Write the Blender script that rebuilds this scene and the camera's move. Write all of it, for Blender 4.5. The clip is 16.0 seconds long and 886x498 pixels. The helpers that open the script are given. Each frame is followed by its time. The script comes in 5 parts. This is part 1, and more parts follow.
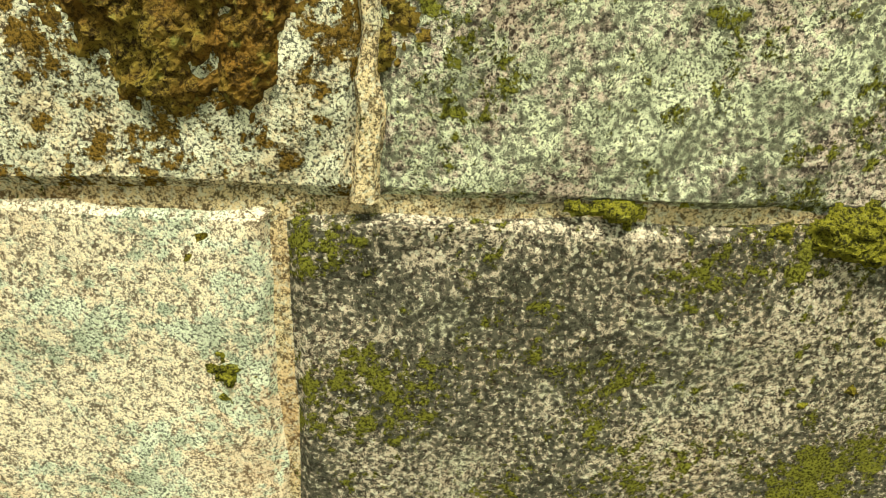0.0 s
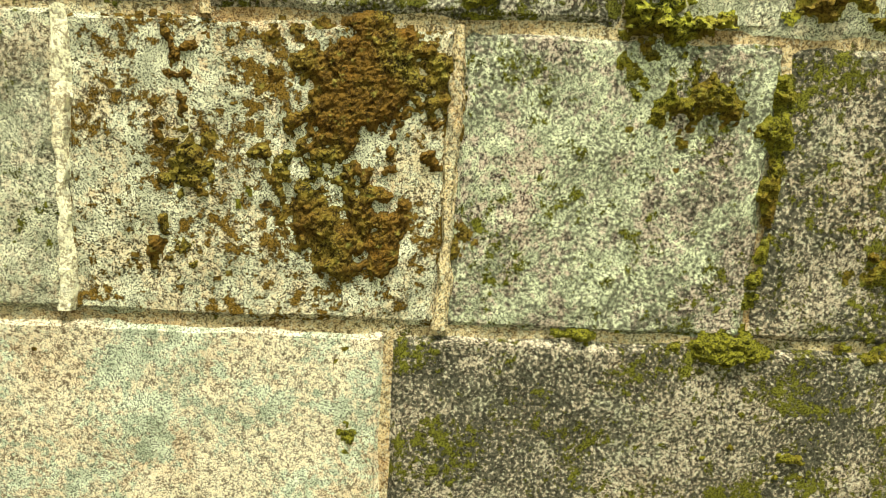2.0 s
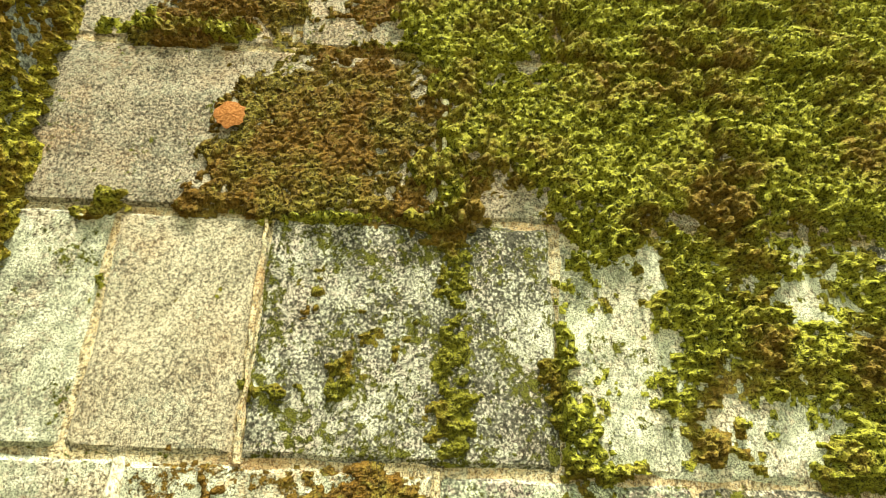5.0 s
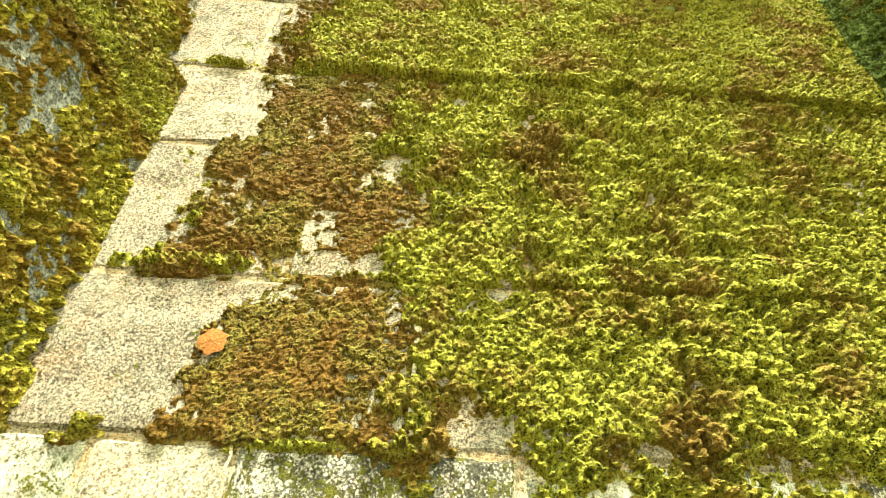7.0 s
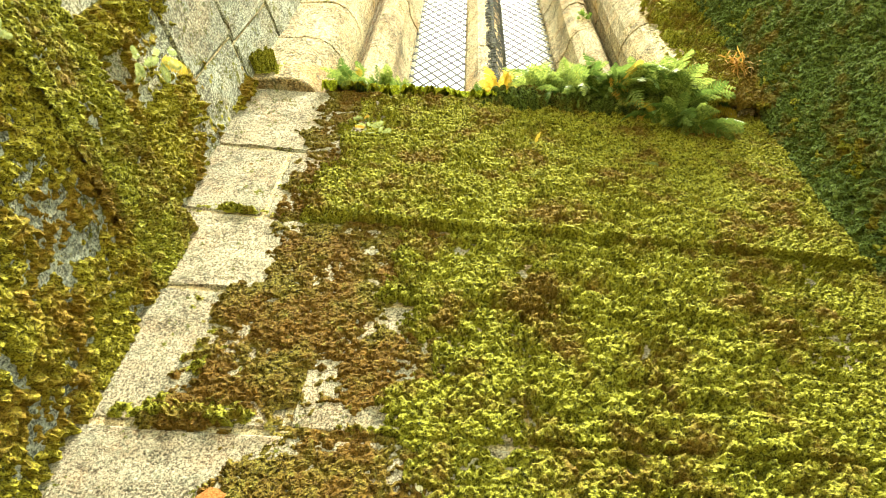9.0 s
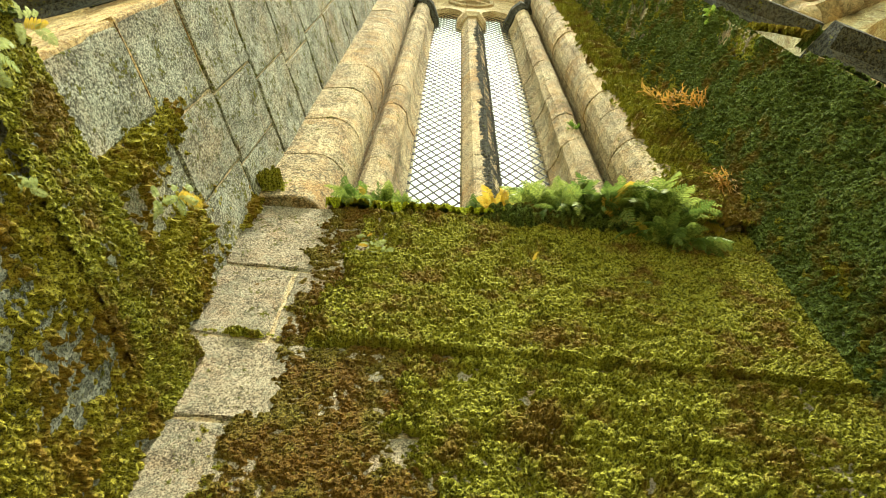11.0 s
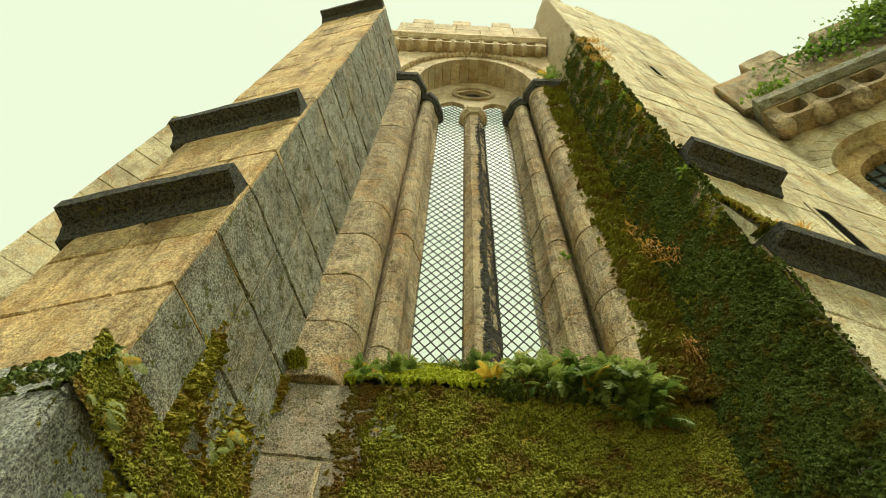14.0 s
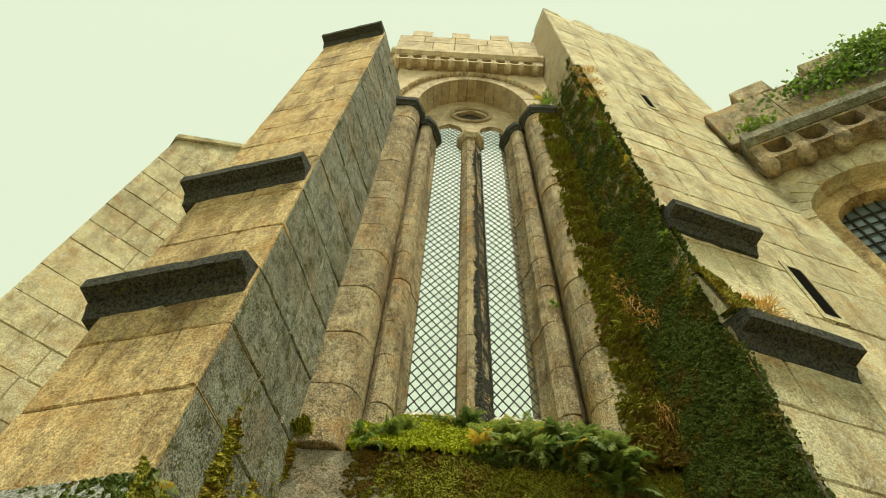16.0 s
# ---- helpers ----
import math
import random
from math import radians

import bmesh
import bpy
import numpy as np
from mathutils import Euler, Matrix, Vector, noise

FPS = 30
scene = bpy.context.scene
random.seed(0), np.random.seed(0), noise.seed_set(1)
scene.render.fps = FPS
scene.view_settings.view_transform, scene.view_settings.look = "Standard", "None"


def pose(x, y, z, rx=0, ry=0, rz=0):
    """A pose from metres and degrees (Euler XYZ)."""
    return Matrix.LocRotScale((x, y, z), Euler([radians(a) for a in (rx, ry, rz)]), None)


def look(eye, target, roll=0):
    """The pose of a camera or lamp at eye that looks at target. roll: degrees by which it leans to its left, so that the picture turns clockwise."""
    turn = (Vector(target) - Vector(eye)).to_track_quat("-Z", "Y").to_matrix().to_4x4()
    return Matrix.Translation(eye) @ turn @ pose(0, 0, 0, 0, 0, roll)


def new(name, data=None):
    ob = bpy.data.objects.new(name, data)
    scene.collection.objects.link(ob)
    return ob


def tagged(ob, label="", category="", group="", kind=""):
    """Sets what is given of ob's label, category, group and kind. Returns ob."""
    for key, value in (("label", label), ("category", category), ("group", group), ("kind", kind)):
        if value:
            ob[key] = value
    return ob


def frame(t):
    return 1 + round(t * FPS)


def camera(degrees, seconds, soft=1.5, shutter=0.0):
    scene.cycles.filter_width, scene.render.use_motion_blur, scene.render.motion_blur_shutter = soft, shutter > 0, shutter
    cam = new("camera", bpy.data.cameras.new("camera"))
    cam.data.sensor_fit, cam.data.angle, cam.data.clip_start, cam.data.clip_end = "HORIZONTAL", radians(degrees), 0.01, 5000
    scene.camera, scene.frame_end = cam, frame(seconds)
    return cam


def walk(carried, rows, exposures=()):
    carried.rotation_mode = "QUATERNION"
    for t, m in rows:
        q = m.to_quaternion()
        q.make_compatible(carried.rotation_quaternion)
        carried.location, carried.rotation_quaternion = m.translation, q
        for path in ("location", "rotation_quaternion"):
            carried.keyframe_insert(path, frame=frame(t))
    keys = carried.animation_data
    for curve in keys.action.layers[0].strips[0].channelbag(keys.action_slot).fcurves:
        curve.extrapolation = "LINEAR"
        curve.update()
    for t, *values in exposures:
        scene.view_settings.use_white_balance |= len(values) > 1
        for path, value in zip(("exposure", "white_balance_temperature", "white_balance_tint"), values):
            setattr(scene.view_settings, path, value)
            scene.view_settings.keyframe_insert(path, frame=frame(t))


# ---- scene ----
cam = camera(70.6, 16.0, soft=0.5)
PATH = [
    (0, (0.032, -0.496, 1.268), (0.061, 1.332, 0.458), 0.1),
    (0.5, (0.027, -0.586, 1.293), (0.062, 1.267, 0.541), 0.2),
    (1, (0.013, -0.688, 1.321), (0.054, 1.202, 0.668), 0.4),
    (1.5, (-0.024, -0.796, 1.354), (0.031, 1.133, 0.827), 0.6),
    (2, (-0.053, -0.905, 1.382), (0.015, 1.06, 1.018), 0.6),
    (2.5, (-0.057, -0.991, 1.408), (0.018, 1.0, 1.225), 0.5),
    (3, (-0.062, -1.043, 1.433), (0.03, 0.955, 1.417), 0.6),
    (3.5, (-0.078, -1.084, 1.465), (0.042, 0.909, 1.587), 0.7),
    (4, (-0.083, -1.115, 1.455), (0.038, 0.854, 1.785), 0.6),
    (4.5, (-0.091, -1.139, 1.457), (0.036, 0.778, 2.011), 0.6),
    (5, (-0.081, -1.169, 1.464), (0.059, 0.669, 2.24), 0.4),
    (5.2, (-0.075, -1.176, 1.468), (0.067, 0.626, 2.324), 0.3),
    (7.3, (0.073, -1.281, 1.516), (0.055, 0.196, 2.863), 3.4),
    (7.5, (0.067, -1.3, 1.518), (0.049, 0.139, 2.907), 3.5),
    (8, (0.049, -1.325, 1.526), (0.039, 0.042, 2.985), 3.5),
    (8.5, (0.04, -1.351, 1.534), (0.034, -0.035, 3.04), 3.7),
    (9, (0.026, -1.359, 1.545), (0.032, -0.09, 3.091), 3.5),
    (9.2, (0.023, -1.362, 1.55), (0.031, -0.118, 3.116), 3.6),
    (11.3, (-0.04, -1.599, 1.588), (-0.021, -0.566, 3.301), 2.8),
    (11.5, (-0.047, -1.668, 1.589), (-0.03, -0.648, 3.31), 2.9),
    (12, (-0.055, -1.817, 1.597), (-0.043, -0.821, 3.332), 2.5),
    (12.5, (-0.08, -1.971, 1.615), (-0.076, -0.998, 3.362), 2.2),
    (13, (-0.056, -2.139, 1.607), (-0.062, -1.198, 3.372), 2.7),
    (13.5, (-0.039, -2.306, 1.587), (-0.053, -1.37, 3.354), 3.4),
    (14, (-0.042, -2.468, 1.587), (-0.055, -1.491, 3.333), 3.7),
    (14.5, (-0.052, -2.645, 1.582), (-0.063, -1.647, 3.315), 3.6),
    (15, (-0.073, -2.854, 1.597), (-0.082, -1.842, 3.322), 3.5),
    (15.5, (-0.088, -2.992, 1.616), (-0.096, -1.972, 3.336), 3.8),
    (16, (-0.047, -3.151, 1.61), (-0.053, -2.126, 3.327), 3.8),
]
walk(cam, [(t, look(eye, goal, roll)) for t, eye, goal, roll in PATH],
     exposures=[(0, 0.98), (3.0, 1.05), (4.0, 1.2), (5.2, 1.68), (7.3, 2.45), (9.2, 2.2), (11.3, 1.25), (12.5, 0.65), (14, 0.35), (16, 0.22)])

# ---- light ----
world = bpy.data.worlds.new("overcast_sky")
scene.world = world
world.use_nodes = True
wn, wl = world.node_tree.nodes, world.node_tree.links
wn.clear()
w_out = wn.new("ShaderNodeOutputWorld")
w_bg = wn.new("ShaderNodeBackground")
w_sky = wn.new("ShaderNodeTexSky")
w_sky.sky_type = "NISHITA"
w_sky.sun_disc = False
w_sky.sun_elevation = radians(71)
w_sky.sun_rotation = radians(168)
w_mul = wn.new("ShaderNodeMix")
w_mul.data_type = "RGBA"
w_mul.inputs[0].default_value = 0.985
w_mul.inputs[7].default_value = (0.68, 0.76, 0.53, 1)
wl.new(w_sky.outputs[0], w_mul.inputs[6])
wl.new(w_mul.outputs[2], w_bg.inputs[0])
w_bg.inputs[1].default_value = 0.98
wl.new(w_bg.outputs[0], w_out.inputs[0])

sun = new("sun", bpy.data.lights.new("sun", "SUN"))
sun.data.energy = 5.0
sun.data.angle = radians(14)
sun.data.color = (1.0, 0.96, 0.72)
sun.matrix_world = look((1.4, -5.6, 20.0), (0, 0, 3))


# ---- materials ----
class Graph:
    """A small helper to wire shader nodes."""

    def __init__(self, name):
        self.mat = bpy.data.materials.new(name)
        self.mat.use_nodes = True
        self.n, self.l = self.mat.node_tree.nodes, self.mat.node_tree.links
        self.bsdf = self.n["Principled BSDF"]
        self.geo = self.n.new("ShaderNodeNewGeometry")
        self.info = self.n.new("ShaderNodeObjectInfo")

    def put(self, socket, value):
        if isinstance(value, bpy.types.NodeSocket):
            self.l.new(value, socket)
        elif isinstance(value, tuple) and len(value) == 3 and socket.type == "RGBA":
            socket.default_value = (*value, 1)
        else:
            socket.default_value = value

    def noise(self, scale, detail=4, rough=0.6, stretch=(1, 1, 1), offset=None):
        m = self.n.new("ShaderNodeMapping")
        self.l.new(self.geo.outputs["Position"], m.inputs[0])
        m.inputs["Scale"].default_value = stretch
        if offset is not None:
            self.put(m.inputs["Location"], offset)
        t = self.n.new("ShaderNodeTexNoise")
        t.inputs["Scale"].default_value = scale
        t.inputs["Detail"].default_value = detail
        t.inputs["Roughness"].default_value = rough
        self.l.new(m.outputs[0], t.inputs["Vector"])
        return t.outputs["Fac"]

    def cells(self, scale, feature="F1", out="Distance"):
        t = self.n.new("ShaderNodeTexVoronoi")
        t.feature = feature
        t.inputs["Scale"].default_value = scale
        self.l.new(self.geo.outputs["Position"], t.inputs["Vector"])
        return t.outputs[out]

    def ramp(self, fac, lo, hi, a=0.0, b=1.0):
        r = self.n.new("ShaderNodeMapRange")
        self.put(r.inputs[0], fac)
        for i, v in enumerate((lo, hi, a, b)):
            self.put(r.inputs[i + 1], v)
        return r.outputs[0]

    def math(self, op, a, b=0.0):
        m = self.n.new("ShaderNodeMath")
        m.operation = op
        self.put(m.inputs[0], a)
        self.put(m.inputs[1], b)
        return m.outputs[0]

    def mix(self, fac, a, b, mode="MIX"):
        m = self.n.new("ShaderNodeMix")
        m.data_type = "RGBA"
        m.blend_type = mode
        self.put(m.inputs[0], fac)
        self.put(m.inputs[6], a)
        self.put(m.inputs[7], b)
        return m.outputs[2]

    def bump(self, height, strength, distance, normal=None):
        b = self.n.new("ShaderNodeBump")
        b.inputs["Strength"].default_value = strength
        b.inputs["Distance"].default_value = distance
        self.put(b.inputs["Height"], height)
        if normal is not None:
            self.l.new(normal, b.inputs["Normal"])
        return b.outputs[0]

    def finish(self, color, rough=0.9, normal=None, spec=0.06):
        self.put(self.bsdf.inputs["Base Color"], color)
        self.put(self.bsdf.inputs["Roughness"], rough)
        self.bsdf.inputs["Specular IOR Level"].default_value = spec
        if normal is not None:
            self.l.new(normal, self.bsdf.inputs["Normal"])
        return self.mat


def granite(name, light, dark, lichen=0.4, lichen_color=(0.6, 0.64, 0.5), rust=0.1, soot=0.2,
            moss=0.0, grain=380, relief=0.008, moss_color=(0.14, 0.14, 0.02), white=0.55, streak=0.0):
    """Weathered granite: mineral grain, crusts of pale lichen, rust and black algae, scattered moss."""
    g = Graph(name)
    rnd = g.math("MULTIPLY", g.info.outputs["Random"], 37.0)
    fine = g.noise(grain, 5, 0.72)
    mid = g.noise(grain * 0.33, 4, 0.7)
    lumps = g.math("ADD", g.math("MULTIPLY", fine, 0.55), g.math("MULTIPLY", mid, 0.45))
    flecks = g.ramp(lumps, 0.455, 0.53)
    color = g.mix(flecks, tuple(c * (0.38 if grain > 300 else 0.62) for c in dark), tuple(min(0.88, c * 1.2) for c in light))
    spots = g.ramp(g.cells(grain * 0.9), 0.16, 0.3)
    color = g.mix(g.ramp(spots, 0, 1, 0.7 if grain > 300 else 0.3, 0.0), color, (0.045, 0.04, 0.03))
    color = g.mix(g.math("MULTIPLY", g.ramp(g.noise(grain * 0.6, 2, 0.5), 0.56, 0.62), white), color, (0.78, 0.76, 0.6))
    tint = g.ramp(g.info.outputs["Random"], 0, 1, 0.85, 1.12)
    hsv = g.n.new("ShaderNodeHueSaturation")
    g.put(hsv.inputs["Value"], tint)
    g.put(hsv.inputs["Color"], color)
    color = hsv.outputs[0]
    broad = g.noise(5.5, 6, 0.7, offset=rnd)
    color = g.mix(g.math("MULTIPLY", g.ramp(broad, 0.48, 0.66), rust), color, g.mix(flecks, (0.2, 0.09, 0.03), (0.5, 0.25, 0.08)))
    if streak > 0:
        run = g.math("ADD", g.math("MULTIPLY", g.noise(3.2, 6, 0.7, (1, 1, 0.3)), 0.7), g.math("MULTIPLY", g.noise(24, 5, 0.7), 0.3))
        color = g.mix(g.math("MULTIPLY", g.ramp(run, 0.47, 0.60), streak), color, g.mix(flecks, (0.07, 0.05, 0.03), (0.22, 0.14, 0.07)))
        color = g.mix(g.math("MULTIPLY", g.ramp(g.noise(1.7, 5, 0.65), 0.5, 0.66), streak * 0.6), color, g.mix(flecks, (0.34, 0.17, 0.05), (0.62, 0.36, 0.11)))
    crust = g.math("ADD", g.math("MULTIPLY", g.noise(9, 8, 0.75, offset=rnd), 0.6), g.math("MULTIPLY", g.noise(60, 5, 0.75), 0.4))
    edge = 0.60 - 0.17 * lichen
    crust = g.ramp(crust, edge - 0.02, edge + 0.025)
    crust_tone = g.mix(g.ramp(g.noise(26, 5, 0.65), 0.42, 0.6), tuple(min(0.85, c * 1.3) for c in lichen_color), tuple(c * 0.7 for c in lichen_color))
    crust_tone = g.mix(g.ramp(fine, 0.44, 0.51), tuple(c * 0.16 for c in lichen_color), crust_tone)
    color = g.mix(g.math("MULTIPLY", crust, min(1.0, 0.4 + lichen)), color, crust_tone)
    black = g.math("ADD", g.math("MULTIPLY", g.noise(6, 7, 0.75, offset=rnd), 0.36), g.math("MULTIPLY", g.noise(grain * 0.5, 4, 0.75), 0.64))
    edge = 0.60 - 0.16 * soot
    black = g.ramp(black, edge - 0.018, edge + 0.02)
    color = g.mix(g.math("MULTIPLY", black, min(1.0, 0.45 + soot)), color, g.mix(flecks, (0.03, 0.03, 0.022), (0.10, 0.095, 0.07)))
    height = g.math("ADD", g.math("MULTIPLY", mid, 0.5), g.math("MULTIPLY", fine, 0.6))
    height = g.math("ADD", height, g.math("MULTIPLY", crust, 0.16))
    if moss > 0:
        tufts = g.math("ADD", g.math("MULTIPLY", g.noise(10, 6, 0.72, offset=rnd), 0.5), g.math("MULTIPLY", g.noise(60, 5, 0.75), 0.5))
        edge = 0.61 - 0.17 * moss
        tufts = g.ramp(tufts, edge - 0.012, edge + 0.02)
        tone = g.mix(g.ramp(fine, 0.42, 0.55), tuple(c * 0.22 for c in moss_color), tuple(c * 1.3 for c in moss_color))
        color = g.mix(tufts, color, tone)
        height = g.math("ADD", height, g.math("MULTIPLY", tufts, 0.6))
    n1 = g.bump(height, 1.0, relief)
    n2 = g.bump(g.noise(18, 5, 0.6), 0.4, 0.015, n1)
    return g.finish(color, 0.92, n2)


def mossy(name, tip, deep, dry, dryness=0.5, scale=140):
    """Cushion moss: bright tips, gaps painted dark as shade, and dried brown fields."""
    g = Graph(name)
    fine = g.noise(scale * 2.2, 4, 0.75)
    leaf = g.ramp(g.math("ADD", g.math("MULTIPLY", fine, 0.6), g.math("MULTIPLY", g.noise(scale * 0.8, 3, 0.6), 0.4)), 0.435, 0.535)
    field = g.ramp(g.noise(4.2, 6, 0.68), 0.60 - 0.3 * dryness, 0.72 - 0.3 * dryness)
    rusty = g.ramp(g.noise(22, 4, 0.65), 0.5, 0.7)
    brown = g.mix(g.math("MULTIPLY", rusty, 0.22), dry, (0.34, 0.15, 0.015))
    top = g.mix(field, tip, brown)
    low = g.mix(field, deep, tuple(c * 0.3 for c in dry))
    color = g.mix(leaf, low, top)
    pale = g.ramp(g.noise(60, 3, 0.6), 0.60, 0.72)
    color = g.mix(g.math("MULTIPLY", pale, 0.35), color, (0.5, 0.5, 0.12))
    h = g.math("ADD", g.math("MULTIPLY", fine, 0.6), g.noise(scale * 0.6, 3, 0.6))
    n = g.bump(h, 1.0, 0.009)
    return g.finish(color, 0.95, n, 0.1)


M_MORTAR = granite("lime_mortar", (0.62, 0.5, 0.3), (0.34, 0.25, 0.13), 0.35, (0.68, 0.62, 0.45), 0.5, 0.15, 0.1)
M_SAND = granite("sandy_granite", (0.68, 0.60, 0.45), (0.40, 0.32, 0.22), 0.5, (0.60, 0.70, 0.52), 0.45, 0.06)
M_FINE = granite("fine_sandy_granite", (0.54, 0.48, 0.35), (0.27, 0.22, 0.14), 0.2, (0.58, 0.6, 0.45), 0.25, 0.3, grain=460, white=0.3)
M_PALE = granite("pale_lichen_granite", (0.64, 0.58, 0.44), (0.20, 0.17, 0.11), 0.72, (0.66, 0.68, 0.5), 0.25, 0.3, 0.2)
M_DARK = granite("dark_granite", (0.46, 0.39, 0.30), (0.10, 0.08, 0.06), 0.34, (0.62, 0.62, 0.46), 0.15, 0.6, 0.48)
M_SPECK = granite("speckled_granite", (0.60, 0.54, 0.45), (0.11, 0.09, 0.07), 0.66, (0.68, 0.66, 0.52), 0.1, 0.55, 0.5, moss_color=(0.12, 0.12, 0.02))
M_GREEN = granite("green_lichen_granite", (0.52, 0.43, 0.36), (0.12, 0.09, 0.08), 0.74, (0.62, 0.67, 0.47), 0.1, 0.42, 0.3)
M_RUSTY = granite("rust_stained_granite", (0.60, 0.52, 0.36), (0.2, 0.15, 0.09), 0.78, (0.68, 0.69, 0.51), 0.5, 0.16, 0.42, moss_color=(0.17, 0.105, 0.02))
# Golden fronts, grey algae sides: part of the contrast is painted light and shade.
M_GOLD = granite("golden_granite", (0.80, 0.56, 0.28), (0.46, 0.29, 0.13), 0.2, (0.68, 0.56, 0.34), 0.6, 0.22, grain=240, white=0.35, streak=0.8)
M_GREY = granite("grey_shaded_algae_granite", (0.36, 0.38, 0.31), (0.09, 0.1, 0.08), 0.36, (0.46, 0.49, 0.4), 0.1, 0.45, 0.34, grain=260, streak=0.45)
M_JAMB = granite("tooled_jamb_granite", (0.62, 0.50, 0.31), (0.24, 0.18, 0.1), 0.3, (0.62, 0.57, 0.4), 0.45, 0.4, 0.16, grain=230, white=0.35, streak=0.85)
M_PINK = granite("carved_warm_granite", (0.93, 0.65, 0.44), (0.54, 0.33, 0.21), 0.3, (0.86, 0.71, 0.53), 0.5, 0.2, grain=200, white=0.3, streak=0.4)
M_TAN = granite("tan_granite", (0.42, 0.355, 0.26), (0.16, 0.12, 0.08), 0.4, (0.42, 0.40, 0.30), 0.3, 0.35, 0.15, white=0.3)
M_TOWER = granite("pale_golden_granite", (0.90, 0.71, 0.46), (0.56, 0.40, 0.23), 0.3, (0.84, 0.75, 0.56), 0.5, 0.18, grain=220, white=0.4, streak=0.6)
M_SLATE = granite("blue_grey_granite", (0.34, 0.36, 0.33), (0.12, 0.13, 0.12), 0.4, (0.48, 0.5, 0.42), 0.05, 0.3, 0.25, grain=200)
M_DRIP = granite("near_black_drip_granite", (0.075, 0.08, 0.078), (0.03, 0.03, 0.03), 0.08, (0.17, 0.18, 0.16), 0.05, 0.5, 0.15, grain=140, white=0.0)
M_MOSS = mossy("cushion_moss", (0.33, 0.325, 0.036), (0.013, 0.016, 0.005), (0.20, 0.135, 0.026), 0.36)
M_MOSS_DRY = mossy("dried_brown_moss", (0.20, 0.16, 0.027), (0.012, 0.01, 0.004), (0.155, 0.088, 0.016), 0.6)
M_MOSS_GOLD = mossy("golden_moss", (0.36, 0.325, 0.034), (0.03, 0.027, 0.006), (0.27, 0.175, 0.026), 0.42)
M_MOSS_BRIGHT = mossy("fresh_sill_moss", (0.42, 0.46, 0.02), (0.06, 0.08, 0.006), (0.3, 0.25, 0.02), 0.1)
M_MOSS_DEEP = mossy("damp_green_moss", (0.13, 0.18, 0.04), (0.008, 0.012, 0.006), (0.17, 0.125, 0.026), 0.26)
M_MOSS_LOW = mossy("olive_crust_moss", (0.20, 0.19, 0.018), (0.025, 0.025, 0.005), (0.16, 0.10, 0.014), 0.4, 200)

g = Graph("window_glass")
clear = g.n.new("ShaderNodeBsdfTransparent")
clear.inputs[0].default_value = (0.95, 0.99, 0.96, 1)
film = g.n.new("ShaderNodeMixShader")
g.put(film.inputs[0], g.ramp(g.noise(5, 5), 0.4, 0.75, 0.08, 0.24))
g.finish(g.mix(g.noise(20, 4), (0.62, 0.68, 0.58), (0.8, 0.82, 0.7)), 0.25, g.bump(g.noise(9, 2), 0.1, 0.01), 0.2)
g.l.new(clear.outputs[0], film.inputs[1])
g.l.new(g.bsdf.outputs[0], film.inputs[2])
g.l.new(film.outputs[0], g.n["Material Output"].inputs[0])
M_GLASS = g.mat
g = Graph("lead_wire")
M_WIRE = g.finish(g.mix(g.noise(60, 3), (0.02, 0.022, 0.018), (0.06, 0.055, 0.045)), 0.75, None, 0.15)


def leaf_material(name, a, b):
    g = Graph(name)
    tone = g.mix(g.info.outputs["Random"], a, b)
    tone = g.mix(g.ramp(g.noise(90, 3), 0.3, 0.7), tuple(c * 0.6 for c in a), tone)
    g.finish(tone, 0.6, None, 0.2)
    through_leaf = g.n.new("ShaderNodeBsdfTranslucent")
    g.put(through_leaf.inputs[0], tone)
    both = g.n.new("ShaderNodeMixShader")
    both.inputs[0].default_value = 0.45
    g.l.new(g.bsdf.outputs[0], both.inputs[1])
    g.l.new(through_leaf.outputs[0], both.inputs[2])
    g.l.new(both.outputs[0], g.n["Material Output"].inputs[0])
    return g.mat


M_FERN = leaf_material("fern_green", (0.09, 0.16, 0.03), (0.46, 0.52, 0.12))
M_FERN_DRY = leaf_material("fern_yellow", (0.55, 0.42, 0.05), (0.6, 0.34, 0.06))
M_FERN_PALE = leaf_material("fern_pale", (0.28, 0.34, 0.12), (0.42, 0.46, 0.2))
M_GRASS = leaf_material("dry_grass", (0.55, 0.28, 0.05), (0.6, 0.42, 0.1))
M_IVY = leaf_material("ivy_green", (0.12, 0.22, 0.03), (0.3, 0.42, 0.06))


# ---- mesh helpers ----
def empty(name, base, label, category, group="", kind=""):
    ob = new(name)
    ob.location = base
    return tagged(ob, label, category, group, kind)


def hang(ob, parent):
    ob.parent = parent
    if parent.parent:
        ob.matrix_parent_inverse = Matrix.Translation(-parent.parent.location)
    else:
        ob.matrix_parent_inverse = Matrix.Translation(-parent.location)
    return ob


def part(name, bm, material, parent=None, label=""):
    me = bpy.data.meshes.new(name)
    bmesh.ops.recalc_face_normals(bm, faces=bm.faces)
    bm.to_mesh(me)
    bm.free()
    me.materials.append(material)
    ob = new(name, me)
    if parent is not None:
        hang(ob, parent)
    if label:
        tagged(ob, label)
    return ob


def mesh_part(name, verts, faces, material, parent=None, label="", smooth=False):
    me = bpy.data.meshes.new(name)
    me.from_pydata(verts, [], faces)
    me.materials.append(material)
    if smooth:
        me.polygons.foreach_set("use_smooth", [True] * len(me.polygons))
    me.update()
    ob = new(name, me)
    if parent is not None:
        hang(ob, parent)
    if label:
        tagged(ob, label)
    return ob


